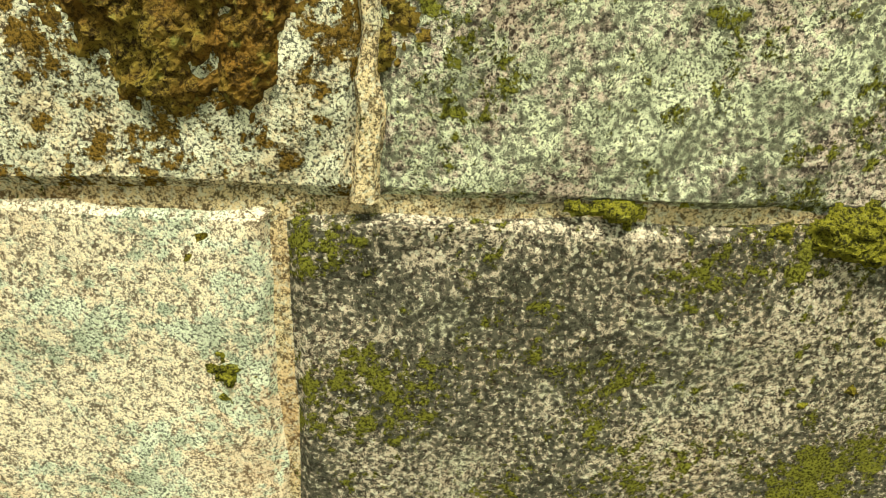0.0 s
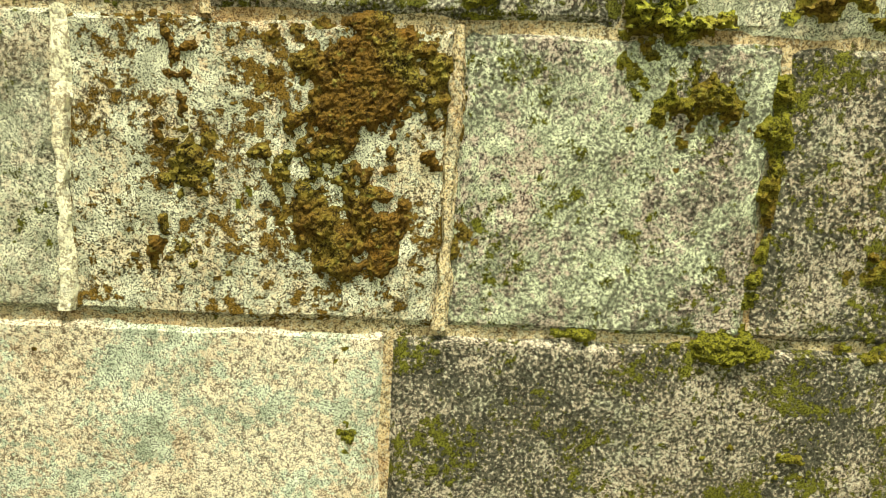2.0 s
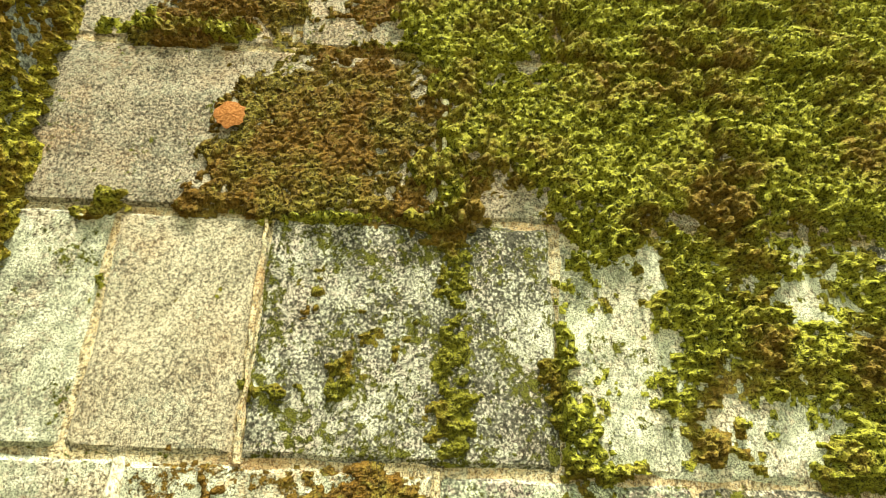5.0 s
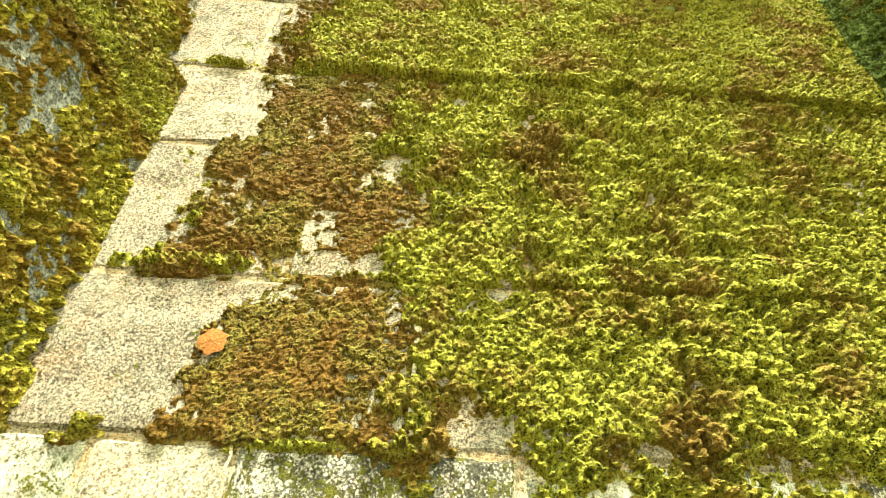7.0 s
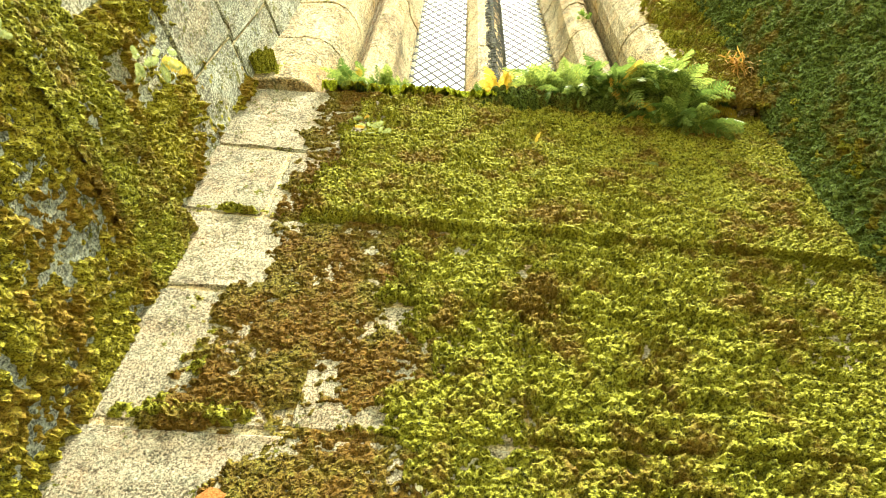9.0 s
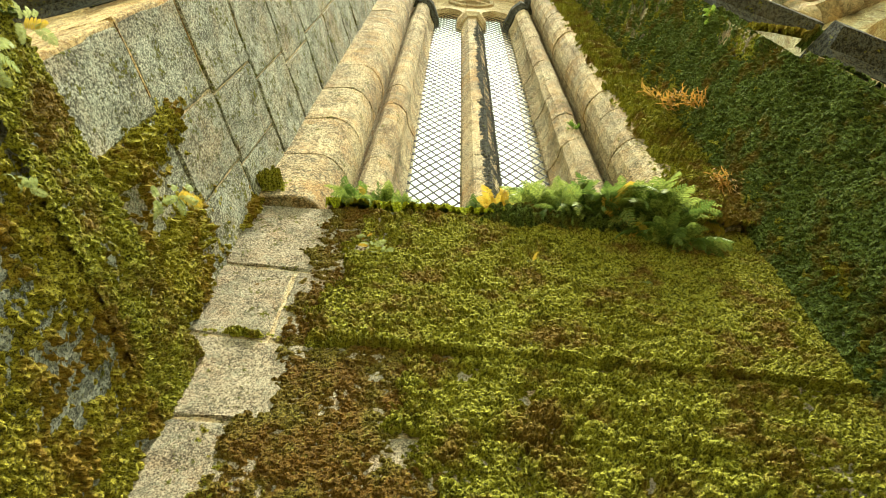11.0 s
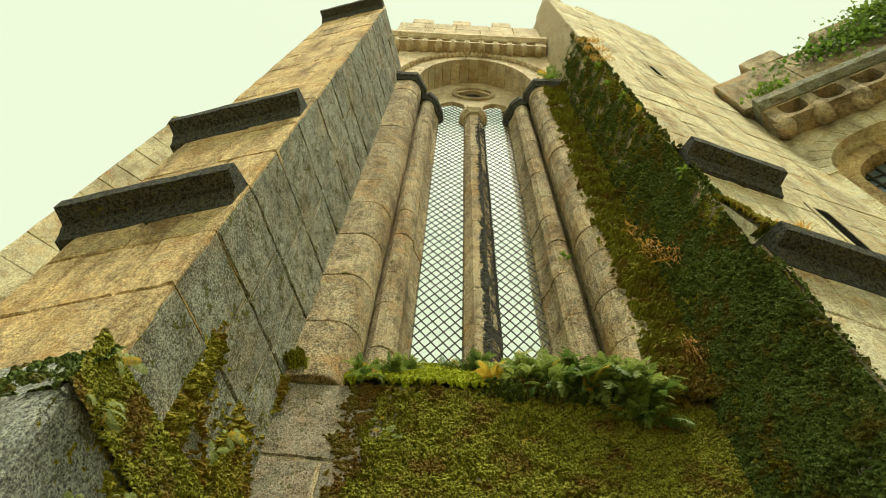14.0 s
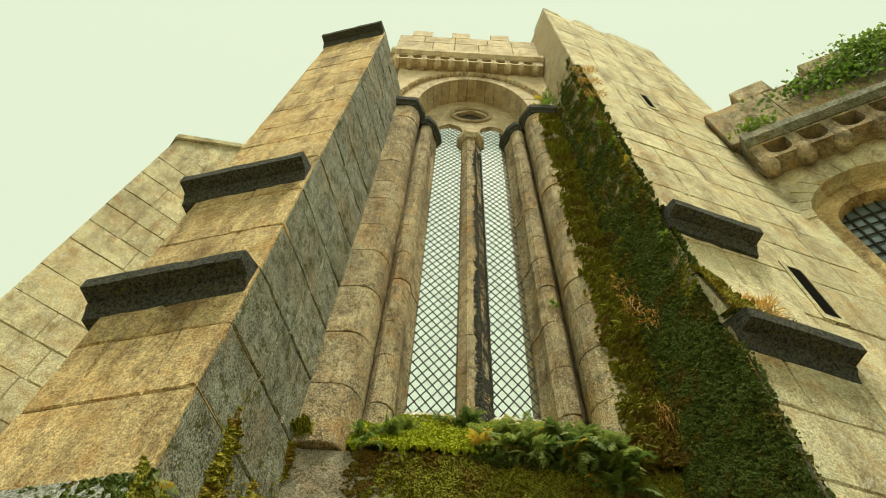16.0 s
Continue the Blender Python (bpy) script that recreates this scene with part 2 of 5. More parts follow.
def prism(poly, z0, z1, inset=0.0):
    """An upright prism over a plan polygon; inset bevels its upper and lower rims."""
    bm = bmesh.new()
    c = sum((Vector(p) for p in poly), Vector((0, 0))) / len(poly)
    levels = [(z0, 0)] if inset == 0 else [(z0, inset), (z0 + inset, 0)]
    levels += [(z1, 0)] if inset == 0 else [(z1 - inset, 0), (z1, inset)]
    rings = []
    for z, cut in levels:
        ring = []
        for p in poly:
            d = Vector(p) - c
            q = c + d * (1 - cut / max(d.length, 1e-6))
            ring.append(bm.verts.new((q.x, q.y, z)))
        rings.append(ring)
    n = len(poly)
    for a, b in zip(rings, rings[1:]):
        for i in range(n):
            bm.faces.new((a[i], a[(i + 1) % n], b[(i + 1) % n], b[i]))
    bm.faces.new(rings[0])
    bm.faces.new(rings[-1])
    return bm


def sweep(profile, a, b, ends=True):
    """A moulding: (out, up) profile carried from a to b; out is to the right of the way when seen from above."""
    bm = bmesh.new()
    a, b = Vector(a), Vector(b)
    way = (b - a).normalized()
    out = Vector((way.y, -way.x, 0)).normalized()
    steps = max(2, int((b - a).length / 0.12))
    rings = []
    for i in range(steps + 1):
        p = a.lerp(b, i / steps)
        rings.append([bm.verts.new(p + out * (o + random.uniform(-0.004, 0.004)) + Vector((0, 0, u + random.uniform(-0.004, 0.004)))) for o, u in profile])
    n = len(profile)
    for r, s in zip(rings, rings[1:]):
        for i in range(n):
            bm.faces.new((r[i], r[(i + 1) % n], s[(i + 1) % n], s[i]))
    bm.faces.new(rings[0])
    bm.faces.new(rings[-1])
    return bm


def block(origin, u, n, u0, u1, z0, z1, depth, gap=0.005, nx=3, ny=3, rough=0.003, edge=0.011):
    """One dressed stone: a slightly uneven face with worn edges, lying in a wall whose face runs along u and looks along n."""
    o, u, n = Vector(origin), Vector(u), Vector(n)
    bm = bmesh.new()
    lift = random.uniform(-0.002, 0.004)
    us = [u0 + gap, u0 + gap + edge] + [u0 + (u1 - u0) * (i + 1) / (nx + 1) for i in range(nx)] + [u1 - gap - edge, u1 - gap]
    zs = [z0 + gap, z0 + gap + edge] + [z0 + (z1 - z0) * (i + 1) / (ny + 1) for i in range(ny)] + [z1 - gap - edge, z1 - gap]
    grid = []
    for j, z in enumerate(zs):
        row = []
        for i, s in enumerate(us):
            rim = i in (0, len(us) - 1) or j in (0, len(zs) - 1)
            out = (-0.009 if rim else lift) + random.uniform(-rough, rough)
            js, jz = random.uniform(-0.003, 0.003), random.uniform(-0.003, 0.003)
            row.append(bm.verts.new(o + u * (s + js) + n * out + Vector((0, 0, z + jz))))
        grid.append(row)
    for j in range(len(zs) - 1):
        for i in range(len(us) - 1):
            bm.faces.new((grid[j][i], grid[j][i + 1], grid[j + 1][i + 1], grid[j + 1][i]))
    rim = grid[0] + [r[-1] for r in grid[1:]] + grid[-1][-2::-1] + [r[0] for r in grid[-2:0:-1]]
    back = [bm.verts.new(v.co - n * depth) for v in rim]
    for i in range(len(rim)):
        k = (i + 1) % len(rim)
        bm.faces.new((rim[i], back[i], back[k], rim[k]))
    return bm


# ---- noise for the moss cushions ----
RNG = np.random.RandomState(7)
LATTICE = RNG.rand(256, 256)
JITTER = RNG.rand(256, 256, 2)


def value_noise(x, y):
    xi, yi = np.floor(x).astype(int), np.floor(y).astype(int)
    fx, fy = x - xi, y - yi
    fx, fy = fx * fx * (3 - 2 * fx), fy * fy * (3 - 2 * fy)
    get = lambda a, b: LATTICE[a % 256, b % 256]
    top = get(xi, yi) * (1 - fx) + get(xi + 1, yi) * fx
    low = get(xi, yi + 1) * (1 - fx) + get(xi + 1, yi + 1) * fx
    return top * (1 - fy) + low * fy


def fbm(x, y, octaves=5, gain=0.55):
    total, amp, norm = 0, 1.0, 0
    for k in range(octaves):
        total = total + amp * value_noise(x * 2 ** k + 17.3 * k, y * 2 ** k + 5.1 * k)
        norm += amp
        amp *= gain
    return total / norm


def cell_noise(x, y):
    xi, yi = np.floor(x).astype(int), np.floor(y).astype(int)
    best = np.full(x.shape, 9.0)
    for dx in (-1, 0, 1):
        for dy in (-1, 0, 1):
            j = JITTER[(xi + dx) % 256, (yi + dy) % 256]
            d = (xi + dx + j[..., 0] - x) ** 2 + (yi + dy + j[..., 1] - y) ** 2
            best = np.minimum(best, d)
    return np.sqrt(best)


def smooth(v, lo, hi):
    t = np.clip((v - lo) / (hi - lo), 0, 1)
    return t * t * (3 - 2 * t)


def moss_sheet(name, origin, u, n, size_u, size_v, cover, material, label, step=0.008, thick=0.02, clump=26.0, up=(0, 0, 1), seed=0.0, skew=(0, 0, 0), ridge=None):
    """Moss as real cushions: a fine sheet raised in clumps over the stone, present only where cover(u, v) says so."""
    o, u, n, up, skew = (np.array(v, float) for v in (origin, u, n, up, skew))
    rng = np.random.RandomState(int(seed * 10) + 3)
    nu, nv = int(size_u / step) + 1, int(size_v / step) + 1
    s, t = np.meshgrid(np.linspace(0, size_u, nu), np.linspace(0, size_v, nv))
    c = cover(s, t) + 1.0 * (fbm(s * 8 + seed, t * 8 + seed, 6, 0.66) - 0.5) + 0.75 * (fbm(s * 55 + seed, t * 55, 3) - 0.5)
    wx = 0.6 * (fbm(s * 14 + 3, t * 14 + seed, 3) - 0.5)
    big = np.clip(1.75 - 2.6 * cell_noise(s * clump + wx * 5 + seed, t * clump * 1.15 + wx * 5) ** 2, 0, 1)
    small = np.clip(1.3 - 2.2 * cell_noise(s * clump * 2.3 + seed, t * clump * 2.3 + 4) ** 2, 0, 1)
    tiny = fbm(s * 160, t * 160, 2)
    swell = fbm(s * 5 + seed, t * 5 + 9, 3)
    amount = smooth(c, 0.45, 0.76)
    h = amount * thick * (0.05 + 0.9 * big * (0.25 + 1.2 * swell) + 0.55 * small * (0.3 + big) + 0.3 * tiny) - 0.004 * (1 - amount)
    h = h + amount * (0.0007 + 0.04 * thick) * (rng.rand(nv, nu) - 0.35)
    if ridge is not None:
        h = h + amount * ridge(s, t)
    s, t = s + (rng.rand(nv, nu) - 0.5) * step * 0.7, t + (rng.rand(nv, nu) - 0.5) * step * 0.7
    droop = -0.12 * h
    p = o + s[..., None] * u + (t + droop)[..., None] * up + h[..., None] * n + (s * t)[..., None] * skew
    keep = c > 0.455
    quad = keep[:-1, :-1] | keep[1:, :-1] | keep[:-1, 1:] | keep[1:, 1:]
    ids = np.arange(nu * nv).reshape(nv, nu)
    f = np.stack([ids[:-1, :-1], ids[:-1, 1:], ids[1:, 1:], ids[1:, :-1]], -1)[quad]
    used = np.unique(f)
    lookup = np.full(nu * nv, -1)
    lookup[used] = np.arange(len(used))
    verts, f = p.reshape(-1, 3)[used], lookup[f]
    me = bpy.data.meshes.new(name)
    me.vertices.add(len(verts))
    me.vertices.foreach_set("co", verts.astype(np.float32).ravel())
    me.loops.add(f.size)
    me.loops.foreach_set("vertex_index", f.astype(np.int32).ravel())
    me.polygons.add(len(f))
    me.polygons.foreach_set("loop_start", np.arange(0, f.size, 4, dtype=np.int32))
    me.polygons.foreach_set("use_smooth", np.zeros(len(f), dtype=bool))
    me.update(calc_edges=True)
    me.validate()
    me.materials.append(material)
    return tagged(new(name, me), label, "moss", "", "stuff")


def blob(s, t, cu, cv, ru, rv):
    return np.exp(-(((s - cu) / ru) ** 2 + ((t - cv) / rv) ** 2))


# ---- plan ----
AXIS = 0.26                                   # middle of the window
LC, LU, LS = Vector((-1.205, -0.975, 0)), Vector((-0.962, 0.274, 0)), Vector((0.274, 0.962, 0))
RC, RU, RS = Vector((1.79, -0.755, 0)), Vector((0.961, 0.276, 0)), Vector((-0.276, 0.961, 0))
LN, LSN = -LS, -LU                            # outward normals: front, inner side
RN, RSN = -RS, -RU


def flat(v):
    return (v.x, v.y)


# ---- ground ----
bm = bmesh.new()
N = 40
cells = [[bm.verts.new((-60 + 120 * i / N, -70 + 120 * j / N, -0.012 + random.uniform(-0.01, 0.01))) for i in range(N + 1)] for j in range(N + 1)]
for j in range(N):
    for i in range(N):
        bm.faces.new((cells[j][i], cells[j][i + 1], cells[j + 1][i + 1], cells[j + 1][i]))
M_EARTH = granite("trodden_earth", (0.3, 0.26, 0.16), (0.14, 0.12, 0.07), 0.2, (0.35, 0.36, 0.2), 0.3, 0.2, 0.5)
tagged(part("ground", bm, M_EARTH), "bare trodden earth with thin grass", "ground", "", "structure")

# ---- bay wall between the buttresses ----
bay = empty("wall_bay", (AXIS, 0, 0), "mossy granite ashlar wall below a tall window", "wall", "", "structure")
part("core", prism([(-1.0, 0.011), (1.62, 0.011), (1.62, 0.9), (-1.0, 0.9)], -0.1, 4.33), M_MORTAR, bay)
COURSES = [0.0, 0.16, 0.62, 1.085, 1.532, 2.02, 2.445, 2.918, 3.295, 3.75, 4.345]
SAG = [0, -0.02, -0.04, -0.045, -0.035, -0.005, 0.0, -0.03, -0.05, -0.05, 0.0]      # the courses run a little out of level
LEAN = [0, 0, 0.05, 0.06, 0.02, 0, 0, 0, 0, 0]
JOINTS = [
    [-1.0, -0.4, 0.35, 1.05, 1.6],
    [-1.0, -0.55, 0.1, 0.85, 1.6],
    [-1.0, -0.72, -0.113, 0.80, 1.6],
    [-1.0, -0.563, -0.013, 0.458, 1.02, 1.6],
    [-1.0, -0.648, -0.352, 0.235, 0.92, 1.6],
    [-1.0, 0.008, 0.62, 1.2, 1.6],
    [-1.0, -0.335, 0.28, 0.9, 1.6],
    [-1.0, -0.12, 0.45, 1.1, 1.6],
    [-1.0, -0.62, 0.05, 0.7, 1.6],
    [-1.0, -0.3, 0.4, 1.0, 1.6],
]
STONES = {(2, 0): M_SAND, (2, 1): M_SAND, (2, 2): M_DARK, (2, 3): M_DARK,
          (3, 0): M_PALE, (3, 1): M_RUSTY, (3, 2): M_GREEN, (3, 3): M_DARK, (3, 4): M_DARK,
          (4, 0): M_PALE, (4, 1): M_FINE, (4, 2): M_SPECK, (4, 3): M_PALE, (4, 4): M_SPECK}
for k, row in enumerate(JOINTS):
    for i in range(len(row) - 1):
        stone = block((0, 0.004, 0), (1, 0, 0), (0, -1, 0), row[i], row[i + 1], COURSES[k], COURSES[k + 1], 0.14,
                      gap=0.0055, nx=9, ny=7, rough=0.004, edge=0.012)
        for v in stone.verts:
            f = (v.co.z - COURSES[k]) / (COURSES[k + 1] - COURSES[k])
            v.co.x += LEAN[k] * (v.co.z - COURSES[k] - 0.2)
            v.co.z += (SAG[k] * (1 - f) + SAG[k + 1] * f) * v.co.x
        part("stone", stone, STONES.get((k, i), M_PALE if k < 5 else M_TAN), bay)

# masses beside, behind and over the window opening
part("core", prism([(-1.0, 0.03), (-0.76, 0.03), (-0.68, 0.3), (-0.42, 0.6), (-0.30, 0.62), (-0.30, 0.9), (-1.0, 0.9)], 4.33, 13.3), M_MORTAR, bay)
part("core", prism([(1.62, 0.03), (1.28, 0.03), (1.20, 0.3), (0.94, 0.6), (0.82, 0.62), (0.82, 0.9), (1.62, 0.9)], 4.33, 13.3), M_MORTAR, bay)
part("core", prism([(-1.1, 0.06), (1.62, 0.06), (1.62, 0.9), (-1.1, 0.9)], 13.3, 15.9), M_PINK, bay)

# steep weathered sill
bm = bmesh.new()
profile = [(0.02, 4.32), (0.0, 4.335), (0.01, 4.36), (0.56, 5.25), (0.75, 5.25), (0.75, 4.32)]
ends = []
for x in (-0.56, 1.08):
    ends.append([bm.verts.new((x, y, z)) for y, z in profile])
for i in range(len(profile)):
    k = (i + 1) % len(profile)
    bm.faces.new((ends[0][i], ends[0][k], ends[1][k], ends[1][i]))
bm.faces.new(ends[0])
bm.faces.new(ends[1])
part("sill", bm, M_PALE, bay, "steep moss-grown window sill")

# outer strips and jamb orders, stone by stone
OUTER = [(-0.98, -0.03), (-0.78, -0.05), (-0.71, -0.045), (-0.65, -0.015), (-0.60, 0.045), (-0.57, 0.12), (-0.565, 0.2), (-0.60, 0.27), (-0.60, 0.34), (-0.98, 0.34)]
INNER = [(-0.58, 0.33), (-0.53, 0.265), (-0.47, 0.25), (-0.41, 0.275), (-0.365, 0.33), (-0.35, 0.42), (-0.315, 0.5), (-0.288, 0.54), (-0.288, 0.66), (-0.58, 0.66)]
MULL = [(0.26 - 0.145, 0.60), (0.26 - 0.135, 0.50), (0.26 - 0.06, 0.40), (0.26 + 0.06, 0.40), (0.26 + 0.135, 0.50), (0.26 + 0.145, 0.60)]


def mirrored(poly):
    return [(2 * AXIS - x, y) for x, y in poly][::-1]


def column(poly, z0, z1, step, material, name="stone"):
    z = z0
    while z < z1 - 0.05:
        top = min(z1, z + step * random.uniform(0.8, 1.25))
        if z1 - top < 0.15:
            top = z1
        dx, dy = random.uniform(-0.004, 0.004), random.uniform(-0.004, 0.004)
        part(name, prism([(x + dx, y + dy) for x, y in poly], z + 0.002, top - 0.002, 0.007), material, bay)
        z = top


column(OUTER, 4.35, 11.12, 0.52, M_JAMB)
column(mirrored(OUTER), 4.35, 11.12, 0.52, M_JAMB)
column(INNER, 4.5, 11.12, 0.55, M_JAMB)
column(mirrored(INNER), 4.5, 11.12, 0.55, M_JAMB)
column(MULL, 5.0, 11.05, 1.1, M_JAMB)


def band(poly, z0, profile, material, name, label):
    """A moulding that follows an open plan line: (out, up) profile."""
    pts = [Vector(p) for p in poly]
    bm = bmesh.new()
    rings = []
    for i, p in enumerate(pts):
        d = (pts[min(i + 1, len(pts) - 1)] - pts[max(i - 1, 0)]).normalized()
        out = Vector((d.y, -d.x))
        rings.append([bm.verts.new((p.x + out.x * o, p.y + out.y * o, z0 + up)) for o, up in profile])
    for r, s in zip(rings, rings[1:]):
        for i in range(len(profile)):
            k = (i + 1) % len(profile)
            bm.faces.new((r[i], r[k], s[k], s[i]))
    bm.faces.new(rings[0])
    bm.faces.new(rings[-1])
    return part(name, bm, material, bay, label)


IMPOST = [(-0.1, 0.0), (0.015, 0.0), (0.04, 0.06), (0.075, 0.1), (0.085, 0.2), (0.07, 0.24), (-0.1, 0.24)]
line = [(-1.02, -0.04), (-0.66, -0.04), (-0.57, 0.14), (-0.55, 0.24), (-0.46, 0.25), (-0.38, 0.32), (-0.30, 0.52), (-0.29, 0.62)]
band(line, 11.1, IMPOST, M_DRIP, "impost", "dark impost moulding")
band(mirrored(line), 11.1, IMPOST, M_DRIP, "impost", "dark impost moulding")
band([(0.09, 0.62), (0.1, 0.48), (0.19, 0.37), (0.33, 0.37), (0.42, 0.48), (0.43, 0.62)], 11.02, [(-0.06, 0), (0.0, 0), (0.02, 0.06), (0.05, 0.1), (0.055, 0.2), (-0.06, 0.22)], M_PINK, "capital", "moulded mullion capital")

# tracery plate with quatrefoil and two round-headed lights
SPRING = 11.3


def arch_xz(a, hw, rise):
    return AXIS + hw * math.cos(a), SPRING + rise * math.sin(a)


def pierced(outline, holes, y0, y1):
    """A plate with holes, in the x-z plane, given thickness."""
    bm = bmesh.new()
    loops = []
    for pts in [outline] + holes:
        vs = [bm.verts.new((x, y0, z)) for x, z in pts]
        loops.append([bm.edges.new((vs[i], vs[(i + 1) % len(vs)])) for i in range(len(vs))])
    bmesh.ops.triangle_fill(bm, edges=[e for l in loops for e in l], use_beauty=True)
    made = bmesh.ops.extrude_face_region(bm, geom=list(bm.faces))
    bmesh.ops.translate(bm, verts=[v for v in made["geom"] if isinstance(v, bmesh.types.BMVert)], vec=(0, y1 - y0, 0))
    return bm


def light_head(cx):
    """The cusped head of one light, from its left springing to its right one."""
    pts = [(cx - 0.2, 11.33)]
    for a in range(180, -1, -15):
        r = radians(a)
        pts.append((cx + 0.2 * math.cos(r) * (0.9 if 30 < a < 150 else 1), 11.36 + 0.25 * math.sin(r) * (1 if a != 90 else 1.12)))
    return pts + [(cx + 0.2, 11.33)]


def quatrefoil(cx, cz, r):
    pts = []
    for k in range(4):
        m = radians(90 * k)
        for a in (-70, -35, 0, 35, 70):
            b = m + radians(a)
            pts.append((cx + r * 0.52 * math.cos(m) + r * 0.42 * math.cos(b), cz + r * 0.52 * math.sin(m) + r * 0.42 * math.sin(b)))
    return pts


outline = [(AXIS - 0.98, 11.33)] + light_head(AXIS - 0.345) + light_head(AXIS + 0.345) + [(AXIS + 0.98, 11.33)]
outline += [arch_xz(radians(a), 0.98, 1.75) for a in range(5, 180, 10)]
part("tracery", pierced(outline, [quatrefoil(AXIS, 12.1, 0.29)], 0.40, 0.47), M_PINK, bay, "pale tracery plate with a quatrefoil")
# dark disc added behind the quatrefoil, the recess's shade put into its colour
g = Graph("roundel_recess_shade")
bm = bmesh.new()
bmesh.ops.create_circle(bm, cap_ends=True, segments=24, radius=0.34, matrix=Matrix.Translation((AXIS, 0.482, 12.1)) @ Matrix.Rotation(radians(90), 4, "X"))
part("roundel_glass", bm, g.finish(g.mix(g.noise(20), (0.03, 0.028, 0.025), (0.07, 0.06, 0.05)), 0.4, None, 0.4), bay, "dark disc painted as the shaded recess behind the quatrefoil")
bm = bmesh.new()
rings = []
for k in range(40):
    a = 2 * math.pi * k / 40
    rings.append([bm.verts.new((AXIS + (0.33 + o) * math.cos(a), 0.40 + y, 12.1 + (0.33 + o) * math.sin(a))) for o, y in ((-0.035, 0.01), (-0.03, -0.035), (0.0, -0.05), (0.03, -0.035), (0.035, 0.01))])
for k in range(40):
    r, s = rings[k], rings[(k + 1) % 40]
    for i in range(4):
        bm.faces.new((r[i], r[i + 1], s[i + 1], s[i]))
part("roundel", bm, M_PINK, bay, "raised ring round the quatrefoil")

# arch: spandrel wall, voussoirs, billet moulding
outline = [(AXIS - 0.93, 11.32)] + [arch_xz(radians(a), 0.93, 1.62) for a in range(175, 0, -10)] + [(AXIS + 0.93, 11.32), (1.62, 11.32), (1.62, 13.9), (-1.1, 13.9), (-1.1, 11.32)]
part("spandrel", pierced(outline, [], 0.0, 0.46), M_PINK, bay)
for k in range(17):
    a0, a1 = radians(180 * k / 17 + 0.25), radians(180 * (k + 1) / 17 - 0.25)
    bm = bmesh.new()
    quads = []
    for y in (-0.012, 0.47):
        for hw, ri in ((0.90, 1.58), (1.14, 1.74)):
            quads.append([bm.verts.new((arch_xz(a, hw, ri)[0], y, arch_xz(a, hw, ri)[1])) for a in (a0, (a0 + a1) / 2, a1)])
    fi, fo, bi, bo = quads
    for i in range(2):
        bm.faces.new((fi[i], fi[i + 1], fo[i + 1], fo[i]))
        bm.faces.new((fi[i], fi[i + 1], bi[i + 1], bi[i]))
        bm.faces.new((fo[i], fo[i + 1], bo[i + 1], bo[i]))
    for i in (0, 2):
        bm.faces.new((fi[i], fo[i], bo[i], bi[i]))
    part("voussoir", bm, M_PINK, bay)
for k in range(44):
    a = radians(4 + 172 * k / 43)
    x, z = arch_xz(a, 1.22, 1.84)
    bm = bmesh.new()
    bmesh.ops.create_uvsphere(bm, u_segments=8, v_segments=5, radius=0.055)
    bmesh.ops.transform(bm, matrix=Matrix.Translation((x, -0.03, z)) @ Matrix.Rotation(a, 4, "Y") @ Matrix.Diagonal((0.8, 1.0, 0.75, 1)), verts=bm.verts)
    part("billet", bm, M_PINK, bay)

# corbel table, string course and battlements
STRING_Z = 13.72
part("string_course", sweep([(-0.1, 0.0), (0.20, 0.0), (0.26, 0.08), (0.26, 0.24), (0.2, 0.32), (-0.1, 0.34)], (-1.3, 0, STRING_Z), (1.62, 0, STRING_Z)), M_PINK, bay, "moulded stone string course")


def hollow(cx, top, r, drop):
    """A pocket with a flat head and a round foot."""
    return [(cx - r, top), (cx + r, top)] + [(cx + r * math.cos(radians(-q)), top - drop + r * math.sin(radians(-q))) for q in range(0, 181, 20)]


def bulb(r, tall, out):
    """A swelling corbel head."""
    bm = bmesh.new()
    bmesh.ops.create_uvsphere(bm, u_segments=10, v_segments=7, radius=1.0)
    bmesh.ops.transform(bm, matrix=Matrix.Diagonal((r, out, tall, 1)), verts=bm.verts)
    return bm


SPACE = 0.262
hollows = [hollow(-1.05 + SPACE * k, STRING_Z - 0.045, 0.085, 0.12) for k in range(10)]
plate = pierced([(-1.22, STRING_Z - 0.30), (1.58, STRING_Z - 0.30), (1.58, STRING_Z - 0.002), (-1.22, STRING_Z - 0.002)], hollows, -0.19, 0.02)
part("corbel_table", plate, M_PINK, bay, "row of round pockets under the string course")
for k in range(11):
    bm = bulb(0.075, 0.13, 0.12)
    bmesh.ops.translate(bm, verts=bm.verts, vec=(-1.05 + SPACE * (k - 0.5), -0.10, STRING_Z - 0.31))
    part("corbel", bm, M_PINK, bay)
for k, (z0, z1) in enumerate(((14.04, 14.6), (14.6, 15.2), (15.2, 15.75))):
    xs = [-1.3, -0.75 + 0.2 * (k % 2), -0.1, 0.6 - 0.2 * (k % 2), 1.1, 1.7]
    for a, b in zip(xs, xs[1:]):
        part("stone", block((0, -0.1, 0), (1, 0, 0), (0, -1, 0), a, b, z0, z1, 0.4, nx=3, ny=2), M_PINK, bay)
for x0, x1 in ((-1.05, -0.6), (-0.18, 0.22), (0.68, 1.1)):
    part("merlon", block((0, -0.1, 0), (1, 0, 0), (0, -1, 0), x0, x1, 15.75, 16.25, 0.4, nx=3, ny=2), M_PINK, bay)

